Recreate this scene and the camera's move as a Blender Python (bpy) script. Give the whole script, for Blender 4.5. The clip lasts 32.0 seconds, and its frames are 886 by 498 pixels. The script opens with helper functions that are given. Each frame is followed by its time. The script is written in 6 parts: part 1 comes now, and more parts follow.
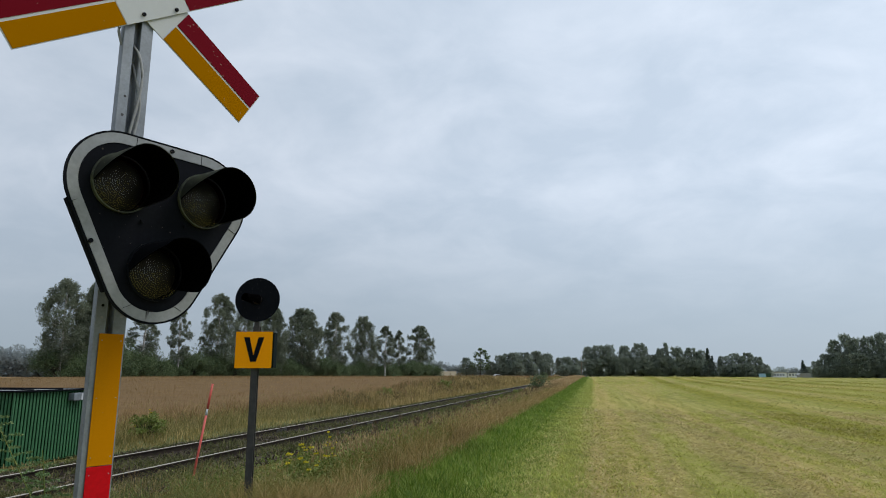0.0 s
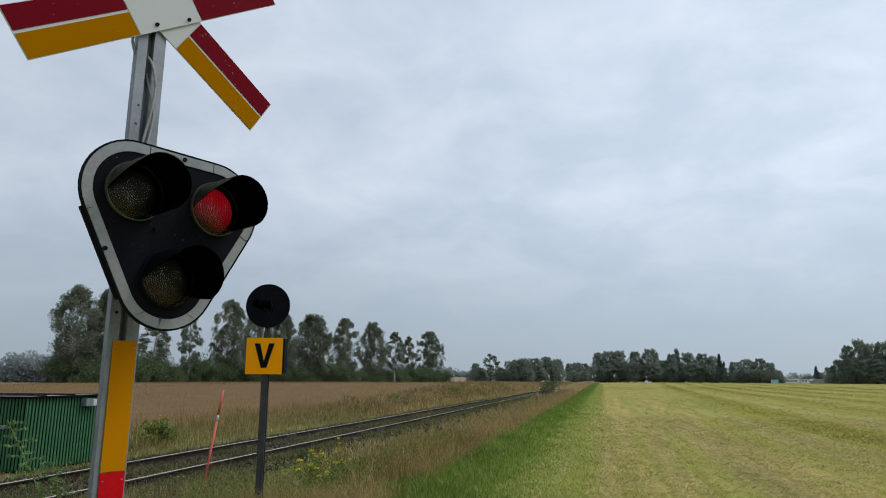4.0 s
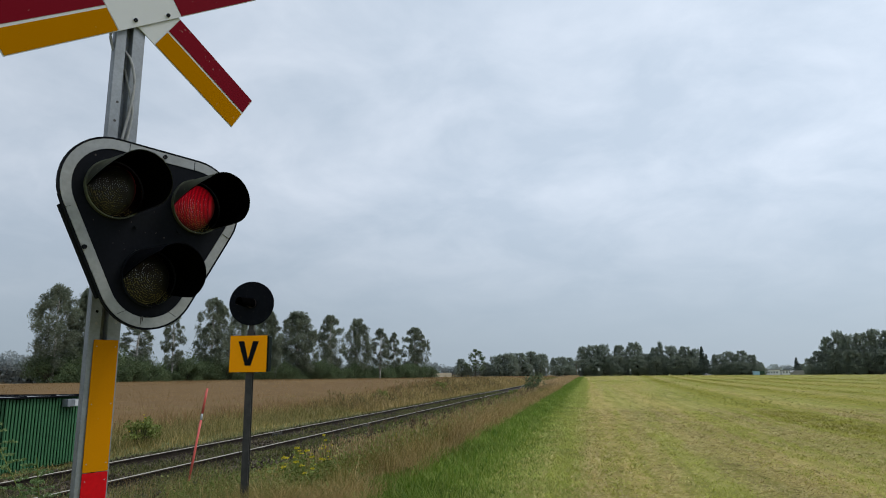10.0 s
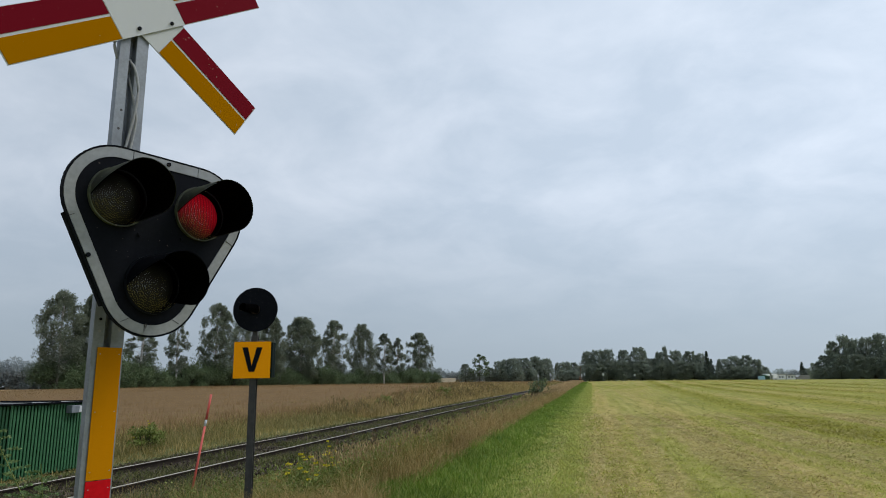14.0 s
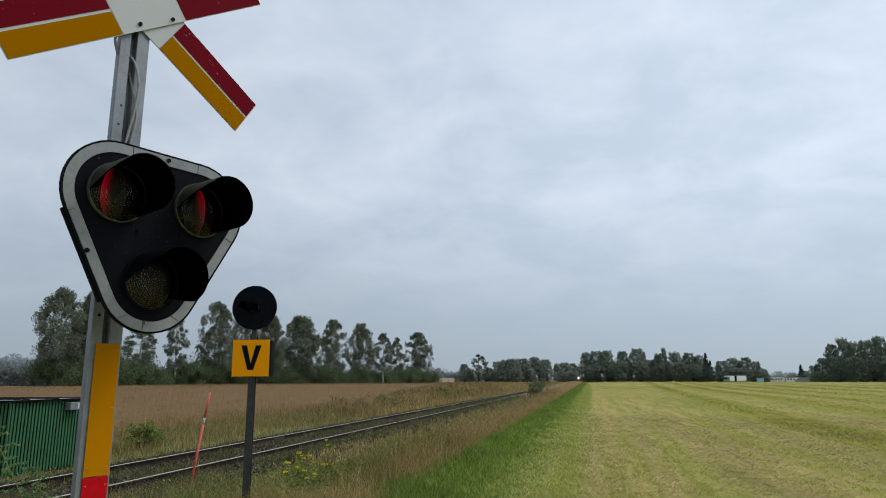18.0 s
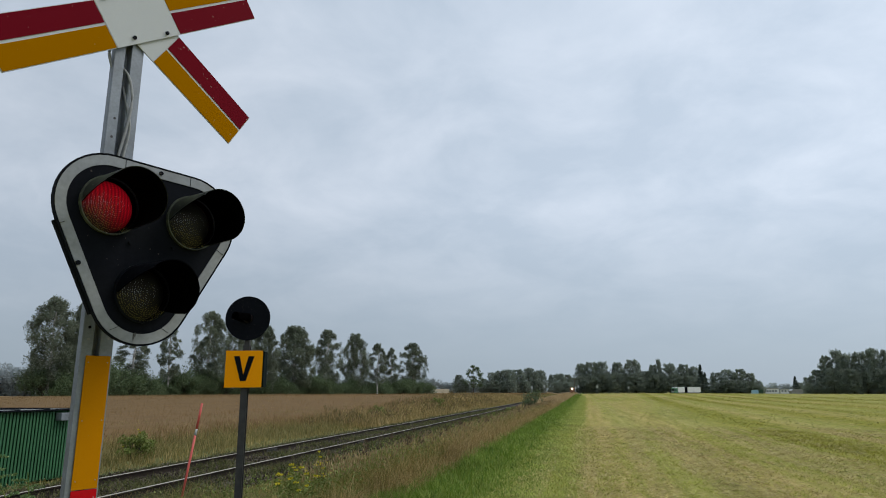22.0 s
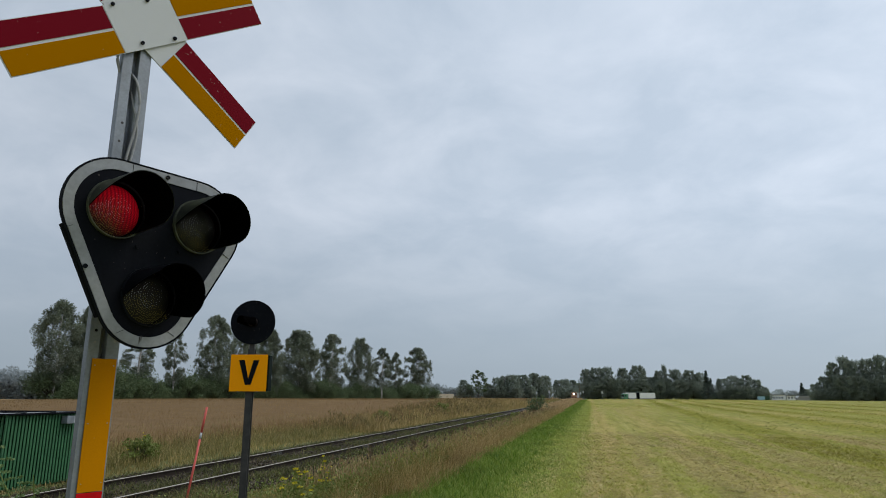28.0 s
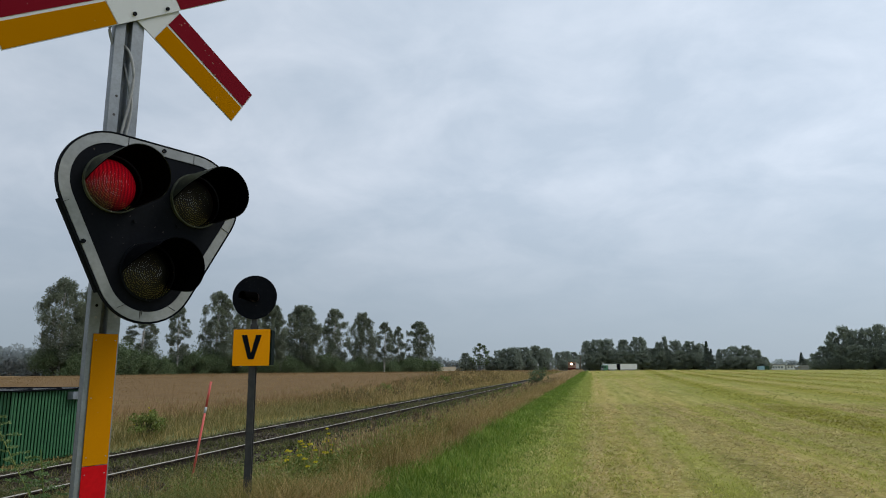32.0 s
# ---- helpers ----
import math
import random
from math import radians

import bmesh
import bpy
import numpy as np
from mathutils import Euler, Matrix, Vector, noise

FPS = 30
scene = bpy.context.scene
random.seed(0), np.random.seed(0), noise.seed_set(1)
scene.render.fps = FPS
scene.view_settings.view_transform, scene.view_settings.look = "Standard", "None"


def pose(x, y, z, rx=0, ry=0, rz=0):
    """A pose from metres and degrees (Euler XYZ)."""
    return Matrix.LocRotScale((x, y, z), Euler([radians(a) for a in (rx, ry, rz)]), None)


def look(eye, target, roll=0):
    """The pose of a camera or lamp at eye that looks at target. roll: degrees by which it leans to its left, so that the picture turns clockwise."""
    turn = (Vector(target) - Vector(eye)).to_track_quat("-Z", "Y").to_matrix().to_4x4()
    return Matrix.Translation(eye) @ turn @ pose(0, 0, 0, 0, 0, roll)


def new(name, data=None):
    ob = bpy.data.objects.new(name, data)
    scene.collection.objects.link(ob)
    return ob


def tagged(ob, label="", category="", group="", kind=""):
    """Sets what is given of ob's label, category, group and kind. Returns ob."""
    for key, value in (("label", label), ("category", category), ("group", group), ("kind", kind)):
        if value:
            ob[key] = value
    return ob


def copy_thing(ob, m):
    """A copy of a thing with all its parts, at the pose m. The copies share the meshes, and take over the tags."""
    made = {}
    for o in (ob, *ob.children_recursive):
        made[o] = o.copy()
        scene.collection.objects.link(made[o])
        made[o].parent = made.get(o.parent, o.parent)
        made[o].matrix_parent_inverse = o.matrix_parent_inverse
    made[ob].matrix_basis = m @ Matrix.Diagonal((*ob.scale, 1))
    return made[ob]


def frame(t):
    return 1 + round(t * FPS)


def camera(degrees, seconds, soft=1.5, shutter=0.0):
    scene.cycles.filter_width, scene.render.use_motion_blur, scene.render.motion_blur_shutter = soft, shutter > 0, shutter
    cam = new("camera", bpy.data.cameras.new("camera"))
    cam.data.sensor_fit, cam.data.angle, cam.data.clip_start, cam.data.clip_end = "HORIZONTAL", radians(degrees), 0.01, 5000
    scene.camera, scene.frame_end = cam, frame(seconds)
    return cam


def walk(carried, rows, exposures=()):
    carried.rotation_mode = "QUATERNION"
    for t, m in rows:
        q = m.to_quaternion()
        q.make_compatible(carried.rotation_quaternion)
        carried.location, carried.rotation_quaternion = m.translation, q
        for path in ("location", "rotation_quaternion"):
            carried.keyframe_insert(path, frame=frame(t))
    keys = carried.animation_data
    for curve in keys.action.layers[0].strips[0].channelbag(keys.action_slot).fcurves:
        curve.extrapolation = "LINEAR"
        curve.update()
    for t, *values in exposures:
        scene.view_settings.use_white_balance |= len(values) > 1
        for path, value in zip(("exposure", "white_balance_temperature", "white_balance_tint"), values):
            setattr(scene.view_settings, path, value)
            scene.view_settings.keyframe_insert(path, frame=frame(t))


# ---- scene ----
cam = camera(69, 32.0, soft=1.0)
PATH = [
    (0, pose(-0.0016, 0.0066, 1.6468, 100.968, 0.012, 12.757)),
    (0.5, pose(-0.0027, 0.0026, 1.6457, 100.896, -0.045, 12.773)),
    (1, pose(-0.0058, 0.0029, 1.6431, 100.823, -0.066, 12.785)),
    (1.5, pose(-0.0064, -0.0004, 1.6466, 100.684, -0.161, 12.786)),
    (2, pose(-0.0070, 0.0004, 1.6468, 100.665, -0.210, 12.834)),
    (2.5, pose(-0.0083, 0.0044, 1.6437, 100.763, -0.159, 12.943)),
    (3, pose(-0.0058, 0.0003, 1.6458, 100.996, -0.158, 13.161)),
    (3.5, pose(-0.0035, -0.0016, 1.6477, 101.353, -0.146, 13.413)),
    (5.5, pose(-0.0069, 0.0007, 1.6519, 101.607, 0.478, 13.694)),
    (6, pose(-0.0035, 0.0050, 1.6507, 101.474, 0.645, 13.419)),
    (6.5, pose(-0.0017, 0.0056, 1.6509, 101.388, 0.715, 13.109)),
    (7, pose(-0.0006, 0.0044, 1.6510, 101.269, 0.726, 12.830)),
    (7.5, pose(0.0015, 0.0010, 1.6519, 101.166, 0.681, 12.613)),
    (8, pose(0.0027, -0.0001, 1.6502, 101.095, 0.666, 12.460)),
    (8.5, pose(0.0014, -0.0013, 1.6506, 101.046, 0.630, 12.383)),
    (9, pose(0.0010, -0.0011, 1.6497, 101.018, 0.679, 12.336)),
    (9.5, pose(0.0025, -0.0046, 1.6481, 101.035, 0.687, 12.336)),
    (10, pose(0.0023, -0.0059, 1.6483, 101.097, 0.692, 12.339)),
    (10.5, pose(0.0005, -0.0062, 1.6509, 101.093, 0.658, 12.319)),
    (11, pose(0.0012, -0.0051, 1.6517, 101.106, 0.616, 12.308)),
    (11.5, pose(0.0011, -0.0047, 1.6510, 101.132, 0.610, 12.319)),
    (12, pose(-0.0017, -0.0027, 1.6486, 101.165, 0.650, 12.385)),
    (12.5, pose(0.0011, -0.0049, 1.6498, 101.210, 0.634, 12.513)),
    (13, pose(0.0011, -0.0035, 1.6513, 101.315, 0.682, 12.606)),
    (13.5, pose(0.0022, -0.0042, 1.6521, 101.440, 0.761, 12.679)),
    (14, pose(0.0037, -0.0038, 1.6553, 101.548, 0.784, 12.684)),
    (14.5, pose(0.0074, -0.0112, 1.6557, 101.579, 0.749, 12.653)),
    (16.5, pose(0.0090, 0.0045, 1.6535, 101.665, 0.505, 12.520)),
    (17, pose(0.0053, -0.0029, 1.6538, 101.681, 0.435, 12.541)),
    (17.5, pose(0.0001, 0.0015, 1.6523, 101.617, 0.416, 12.588)),
    (18, pose(0.0007, 0.0045, 1.6507, 101.539, 0.377, 12.586)),
    (18.5, pose(0.0057, 0.0056, 1.6500, 101.489, 0.315, 12.528)),
    (19, pose(0.0084, 0.0053, 1.6513, 101.533, 0.191, 12.460)),
    (19.5, pose(0.0127, -0.0012, 1.6548, 101.665, 0.134, 12.446)),
    (20, pose(0.0154, -0.0039, 1.6529, 101.892, 0.142, 12.453)),
    (20.5, pose(0.0181, -0.0085, 1.6576, 102.070, 0.200, 12.442)),
    (21, pose(0.0194, -0.0074, 1.6581, 102.257, 0.273, 12.374)),
    (21.5, pose(0.0214, -0.0079, 1.6575, 102.393, 0.251, 12.227)),
    (22, pose(0.0205, -0.0082, 1.6592, 102.460, 0.235, 12.120)),
    (22.5, pose(0.0209, -0.0089, 1.6582, 102.527, 0.112, 12.046)),
    (23, pose(0.0193, -0.0106, 1.6574, 102.540, 0.094, 12.039)),
    (23.5, pose(0.0174, -0.0077, 1.6559, 102.534, 0.049, 12.094)),
    (24, pose(0.0173, -0.0046, 1.6570, 102.505, 0.032, 12.199)),
    (24.5, pose(0.0184, -0.0057, 1.6554, 102.510, 0.040, 12.285)),
    (25, pose(0.0183, -0.0065, 1.6598, 102.539, 0.106, 12.398)),
    (25.5, pose(0.0161, -0.0088, 1.6583, 102.632, 0.141, 12.452)),
    (27.5, pose(0.0175, -0.0118, 1.6604, 102.855, -0.062, 12.505)),
    (28, pose(0.0223, -0.0129, 1.6573, 102.883, -0.030, 12.516)),
    (28.5, pose(0.0267, -0.0089, 1.6578, 102.807, 0.064, 12.494)),
    (29, pose(0.0290, -0.0039, 1.6590, 102.609, 0.241, 12.466)),
    (29.5, pose(0.0317, -0.0005, 1.6572, 102.299, 0.335, 12.482)),
    (30, pose(0.0301, -0.0041, 1.6553, 101.904, 0.378, 12.516)),
    (30.5, pose(0.0257, -0.0026, 1.6520, 101.491, 0.356, 12.585)),
    (31, pose(0.0188, 0.0007, 1.6527, 101.092, 0.411, 12.622)),
    (31.5, pose(0.0199, 0.0031, 1.6506, 100.803, 0.422, 12.691)),
    (32, pose(0.0210, 0.0044, 1.6517, 100.578, 0.520, 12.709)),
]
walk(cam, PATH, [(0, 0.0), (15, 0.0), (20, -0.04), (24, -0.1), (28, -0.12), (32, -0.06)])

# ---------------------------------------------------------------- sky and light
def setup_world():
    world = bpy.data.worlds.new("overcast_sky")
    scene.world = world
    world.use_nodes = True
    nt = world.node_tree
    nt.nodes.clear()
    N = nt.nodes.new
    out = N("ShaderNodeOutputWorld")
    bg = N("ShaderNodeBackground")
    bg.inputs["Strength"].default_value = 1.0
    nt.links.new(bg.outputs[0], out.inputs[0])
    sky = N("ShaderNodeTexSky")
    sky.sky_type = "NISHITA"
    sky.sun_disc = False
    sky.sun_elevation = radians(48)
    sky.sun_rotation = radians(70)
    skymul = N("ShaderNodeVectorMath")
    skymul.operation = "SCALE"
    skymul.inputs["Scale"].default_value = 0.1
    nt.links.new(sky.outputs[0], skymul.inputs[0])
    # cloud deck: the view direction met with a high flat layer
    co = N("ShaderNodeTexCoord")
    sep = N("ShaderNodeSeparateXYZ")
    nt.links.new(co.outputs["Generated"], sep.inputs[0])
    zz = N("ShaderNodeMath")
    zz.operation = "MAXIMUM"
    zz.inputs[1].default_value = 0.0
    nt.links.new(sep.outputs[2], zz.inputs[0])
    za = N("ShaderNodeMath")
    za.operation = "ADD"
    za.inputs[1].default_value = 0.30
    nt.links.new(zz.outputs[0], za.inputs[0])
    comb = N("ShaderNodeCombineXYZ")
    for i in (0, 1):
        d = N("ShaderNodeMath")
        d.operation = "DIVIDE"
        nt.links.new(sep.outputs[i], d.inputs[0])
        nt.links.new(za.outputs[0], d.inputs[1])
        nt.links.new(d.outputs[0], comb.inputs[i])
    comb.inputs[2].default_value = 3.1
    n1 = N("ShaderNodeTexNoise")
    n1.inputs["Scale"].default_value = 3.1
    n1.inputs["Detail"].default_value = 9
    n1.inputs["Roughness"].default_value = 0.56
    n1.inputs["Distortion"].default_value = 0.3
    nt.links.new(comb.outputs[0], n1.inputs["Vector"])
    n2 = N("ShaderNodeTexNoise")
    n2.inputs["Scale"].default_value = 0.42
    n2.inputs["Detail"].default_value = 3
    nt.links.new(comb.outputs[0], n2.inputs["Vector"])
    mixn = N("ShaderNodeMath")
    mixn.operation = "MULTIPLY_ADD"
    mixn.inputs[1].default_value = 0.3
    nt.links.new(n2.outputs[0], mixn.inputs[0])
    half = N("ShaderNodeMath")
    half.operation = "MULTIPLY"
    half.inputs[1].default_value = 0.7
    nt.links.new(n1.outputs[0], half.inputs[0])
    nt.links.new(half.outputs[0], mixn.inputs[2])
    ramp = N("ShaderNodeValToRGB")
    e = ramp.color_ramp.elements
    e[0].position, e[0].color = 0.37, (0.507, 0.594, 0.704, 1)
    e[1].position, e[1].color = 0.63, (0.677, 0.75, 0.855, 1)
    nt.links.new(mixn.outputs[0], ramp.inputs[0])
    # towards the horizon the deck runs together into one even grey
    hz = N("ShaderNodeMapRange")
    hz.interpolation_type = "SMOOTHSTEP"
    hz.inputs["From Min"].default_value = 0.0
    hz.inputs["From Max"].default_value = 0.31
    nt.links.new(zz.outputs[0], hz.inputs["Value"])
    low = N("ShaderNodeMix")
    low.data_type = "RGBA"
    low.inputs["A"].default_value = (0.355, 0.43, 0.51, 1)
    nt.links.new(hz.outputs[0], low.inputs["Factor"])
    nt.links.new(ramp.outputs[0], low.inputs["B"])
    blend = N("ShaderNodeMix")
    blend.data_type = "RGBA"
    blend.inputs["Factor"].default_value = 0.94
    nt.links.new(skymul.outputs[0], blend.inputs["A"])
    nt.links.new(low.outputs["Result"], blend.inputs["B"])
    # the deck is thinner and brighter towards the hidden sun
    dot = N("ShaderNodeVectorMath")
    dot.operation = "DOT_PRODUCT"
    dot.inputs[1].default_value = (0.745, 0.447, 0.497)
    nt.links.new(co.outputs["Generated"], dot.inputs[0])
    mr = N("ShaderNodeMapRange")
    mr.inputs["From Max"].default_value = 0.9
    mr.inputs["To Min"].default_value = 0.95
    mr.inputs["To Max"].default_value = 1.26
    nt.links.new(dot.outputs["Value"], mr.inputs["Value"])
    sc = N("ShaderNodeVectorMath")
    sc.operation = "SCALE"
    nt.links.new(blend.outputs["Result"], sc.inputs[0])
    nt.links.new(mr.outputs[0], sc.inputs["Scale"])
    nt.links.new(sc.outputs[0], bg.inputs["Color"])


setup_world()
sun_data = bpy.data.lights.new("sun", "SUN")
sun_data.energy = 1.4
sun_data.angle = radians(25)
sun_data.color = (1.0, 0.96, 0.9)
sun = new("sun", sun_data)
sun.matrix_world = look((60, 40, 80), (0, 20, 0))

# ---------------------------------------------------------------- materials
def mat_base(name, rough=0.8, metal=0.0):
    m = bpy.data.materials.new(name)
    m.use_nodes = True
    b = m.node_tree.nodes["Principled BSDF"]
    b.inputs["Roughness"].default_value = rough
    b.inputs["Metallic"].default_value = metal
    return m, m.node_tree, b


def noise_node(nt, scale, detail=4, rough=0.55, space="Object", stretch=None):
    co = nt.nodes.new("ShaderNodeTexCoord")
    n = nt.nodes.new("ShaderNodeTexNoise")
    n.inputs["Scale"].default_value = scale
    n.inputs["Detail"].default_value = detail
    n.inputs["Roughness"].default_value = rough
    if stretch:
        mp = nt.nodes.new("ShaderNodeMapping")
        mp.inputs["Scale"].default_value = stretch
        nt.links.new(co.outputs[space], mp.inputs[0])
        nt.links.new(mp.outputs[0], n.inputs["Vector"])
    else:
        nt.links.new(co.outputs[space], n.inputs["Vector"])
    return n


def ramp_node(nt, src, stops):
    r = nt.nodes.new("ShaderNodeValToRGB")
    els = r.color_ramp.elements
    while len(els) < len(stops):
        els.new(0.5)
    for el, (p, c) in zip(els, stops):
        el.position, el.color = p, (*c, 1)
    nt.links.new(src, r.inputs[0])
    return r


def mix_node(nt, fac, a, b, mode="MIX"):
    m = nt.nodes.new("ShaderNodeMix")
    m.data_type, m.blend_type = "RGBA", mode
    for src, key in ((fac, "Factor"), (a, "A"), (b, "B")):
        if isinstance(src, (int, float)):
            m.inputs[key].default_value = src
        elif isinstance(src, tuple):
            m.inputs[key].default_value = (*src, 1)
        else:
            nt.links.new(src, m.inputs[key])
    return m.outputs["Result"]


def bump(nt, b, src, strength=0.3, dist=0.01):
    bp = nt.nodes.new("ShaderNodeBump")
    bp.inputs["Strength"].default_value = strength
    bp.inputs["Distance"].default_value = dist
    nt.links.new(src, bp.inputs["Height"])
    nt.links.new(bp.outputs[0], b.inputs["Normal"])


def painted(name, col, dirt, rough=0.5, metal=0.0, scale=9.0, amount=0.6, speck=60.0, spec=0.5, flecks=0.0):
    """Paint or metal with large stains and fine grain."""
    m, nt, b = mat_base(name, rough, metal)
    b.inputs["Specular IOR Level"].default_value = spec
    n1 = noise_node(nt, scale, 5, 0.6)
    n2 = noise_node(nt, speck, 3, 0.6)
    r1 = ramp_node(nt, n1.outputs[0], [(0.42, (0, 0, 0)), (0.75, (amount,) * 3)])
    r2 = ramp_node(nt, n2.outputs[0], [(0.3, (0.86,) * 3), (0.7, (1.06,) * 3)])
    c = mix_node(nt, r1.outputs[0], col, dirt)
    c = mix_node(nt, 1.0, c, r2.outputs[0], "MULTIPLY")
    if flecks:
        n3 = noise_node(nt, 70, 2, 0.5)
        r3 = ramp_node(nt, n3.outputs[0], [(0.705, (0, 0, 0)), (0.725, (flecks,) * 3)])
        c = mix_node(nt, r3.outputs[0], c, (0.45, 0.36, 0.3))
    nt.links.new(c, b.inputs["Base Color"])
    bump(nt, b, n2.outputs[0], 0.15, 0.002)
    return m


def leafy(name, dark, light, third=None, trans=0.25, patch=0.15, gloss=0.25):
    """Blades and leaves: each its own tone, with broad patches."""
    m, nt, b = mat_base(name, 0.6)
    g = nt.nodes.new("ShaderNodeNewGeometry")
    stops = [(0.0, dark), (1.0, light)]
    if third:
        stops = [(0.0, dark), (0.6, light), (1.0, third)]
    r = ramp_node(nt, g.outputs["Random Per Island"], stops)
    n = noise_node(nt, patch, 4, 0.6)
    r2 = ramp_node(nt, n.outputs[0], [(0.3, (0.72,) * 3), (0.7, (1.25,) * 3)])
    c = mix_node(nt, 1.0, r.outputs[0], r2.outputs[0], "MULTIPLY")
    nt.links.new(c, b.inputs["Base Color"])
    b.inputs["Specular IOR Level"].default_value = gloss
    b.inputs["Roughness"].default_value = 0.6 if gloss < 0.4 else 0.42
    if trans:
        tr = nt.nodes.new("ShaderNodeBsdfTranslucent")
        nt.links.new(c, tr.inputs[0])
        mx = nt.nodes.new("ShaderNodeMixShader")
        mx.inputs[0].default_value = trans
        out = nt.nodes["Material Output"]
        nt.links.new(b.outputs[0], mx.inputs[1])
        nt.links.new(tr.outputs[0], mx.inputs[2])
        nt.links.new(mx.outputs[0], out.inputs[0])
    return m


def glowing(name, col, strength):
    m, nt, b = mat_base(name, 0.4)
    b.inputs["Base Color"].default_value = (*col, 1)
    b.inputs["Emission Color"].default_value = (*col, 1)
    b.inputs["Emission Strength"].default_value = strength
    return m


def ground_material():
    """Bare soil, thatch and turf in strips along the line, all uneven at their edges."""
    m, nt, b = mat_base("ground_soil_and_turf", 0.95)
    co = nt.nodes.new("ShaderNodeTexCoord")
    sep = nt.nodes.new("ShaderNodeSeparateXYZ")
    nt.links.new(co.outputs["Object"], sep.inputs[0])
    wob = noise_node(nt, 0.35, 5, 0.6)
    fine = noise_node(nt, 9.0, 7, 0.75)
    mid = noise_node(nt, 1.6, 6, 0.7, stretch=(1.8, 0.08, 1))
    wide = noise_node(nt, 0.16, 4, 0.6, stretch=(1, 0.18, 1))
    x = nt.nodes.new("ShaderNodeMath")
    x.operation = "MULTIPLY_ADD"
    x.inputs[1].default_value = 0.5
    nt.links.new(wob.outputs[0], x.inputs[0])
    nt.links.new(sep.outputs[0], x.inputs[2])

    def step(at, soft):
        mr = nt.nodes.new("ShaderNodeMapRange")
        mr.interpolation_type = "SMOOTHSTEP"
        mr.inputs["From Min"].default_value = at - soft + 0.25
        mr.inputs["From Max"].default_value = at + soft + 0.25
        nt.links.new(x.outputs[0], mr.inputs["Value"])
        return mr.outputs[0]

    # mown field: swaths along the line
    wobble = noise_node(nt, 0.5, 4, 0.6, stretch=(0.6, 0.12, 1))
    bx = nt.nodes.new("ShaderNodeMath")
    bx.operation = "MULTIPLY_ADD"
    bx.inputs[1].default_value = 1.2
    nt.links.new(wobble.outputs[0], bx.inputs[0])

    def math_node(op, a, b):
        n = nt.nodes.new("ShaderNodeMath")
        n.operation = op
        for src, sock in ((a, n.inputs[0]), (b, n.inputs[1])):
            if isinstance(src, (int, float)):
                sock.default_value = src
            else:
                nt.links.new(src, sock)
        return n.outputs[0]

    # the swaths bear away from the line as they recede
    away = math_node("MULTIPLY", math_node("MAXIMUM", math_node("SUBTRACT", sep.outputs[1], 25.0), 0.0), 0.055)
    share = nt.nodes.new("ShaderNodeMapRange")
    share.interpolation_type = "SMOOTHSTEP"
    share.inputs["From Min"].default_value = 2.0
    share.inputs["From Max"].default_value = 9.0
    nt.links.new(sep.outputs[0], share.inputs["Value"])
    nt.links.new(math_node("SUBTRACT", sep.outputs[0], math_node("MULTIPLY", away, share.outputs[0])), bx.inputs[2])
    band = nt.nodes.new("ShaderNodeMapRange")
    band.inputs["From Min"].default_value = -2.0
    band.inputs["From Max"].default_value = 38.0
    nt.links.new(bx.outputs[0], band.inputs["Value"])
    mown = ramp_node(nt, mid.outputs[0], [(0.3, (0.18, 0.18, 0.036)), (0.5, (0.3, 0.28, 0.075)), (0.72, (0.45, 0.375, 0.14))])
    pale, tan_, olive = (1.0, 1.03, 0.95), (1.22, 1.08, 1.2), (0.80, 0.84, 0.42)
    swath = ramp_node(nt, band.outputs[0], [(x / 40.0, c) for x, c in ((1.6, pale), (2.7, tan_), (3.4, tan_), (4.4, pale), (6.2, tan_), (7.6, pale), (9.4, olive), (10.8, olive), (11.8, tan_), (13.2, pale),
                                                                (15.0, olive), (16.2, olive), (18.0, tan_), (20.0, olive), (22.5, pale), (25.0, olive), (28.0, tan_), (32.0, olive), (37.0, pale))])
    c_mown = mix_node(nt, 0.9, mown.outputs[0], swath.outputs[0], "MULTIPLY")
    c_lush = ramp_node(nt, mid.outputs[0], [(0.3, (0.10, 0.19, 0.02)), (0.7, (0.20, 0.30, 0.05))]).outputs[0]
    c_dry = ramp_node(nt, mid.outputs[0], [(0.3, (0.12, 0.11, 0.045)), (0.7, (0.24, 0.19, 0.09))]).outputs[0]
    c_bed = ramp_node(nt, fine.outputs[0], [(0.3, (0.034, 0.031, 0.023)), (0.7, (0.095, 0.085, 0.064))]).outputs[0]
    c_left = ramp_node(nt, mid.outputs[0], [(0.3, (0.10, 0.13, 0.04)), (0.7, (0.2, 0.19, 0.08))]).outputs[0]
    c_grain = ramp_node(nt, wide.outputs[0], [(0.3, (0.20, 0.13, 0.06)), (0.7, (0.30, 0.20, 0.09))]).outputs[0]
    c = mix_node(nt, step(-12.8, 0.5), c_grain, c_left)
    c = mix_node(nt, step(-9.6, 0.25), c, c_bed)
    c = mix_node(nt, step(-5.9, 0.3), c, c_dry)
    c = mix_node(nt, step(-2.85, 0.3), c, c_lush)
    c = mix_node(nt, step(-1.6, 1.0), c, c_mown)
    g = ramp_node(nt, fine.outputs[0], [(0.32, (0.62,) * 3), (0.68, (1.32,) * 3)])
    w = ramp_node(nt, wide.outputs[0], [(0.3, (0.88, 0.92, 0.85)), (0.7, (1.1, 1.06, 1.1))])
    c = mix_node(nt, 1.0, c, g.outputs[0], "MULTIPLY")
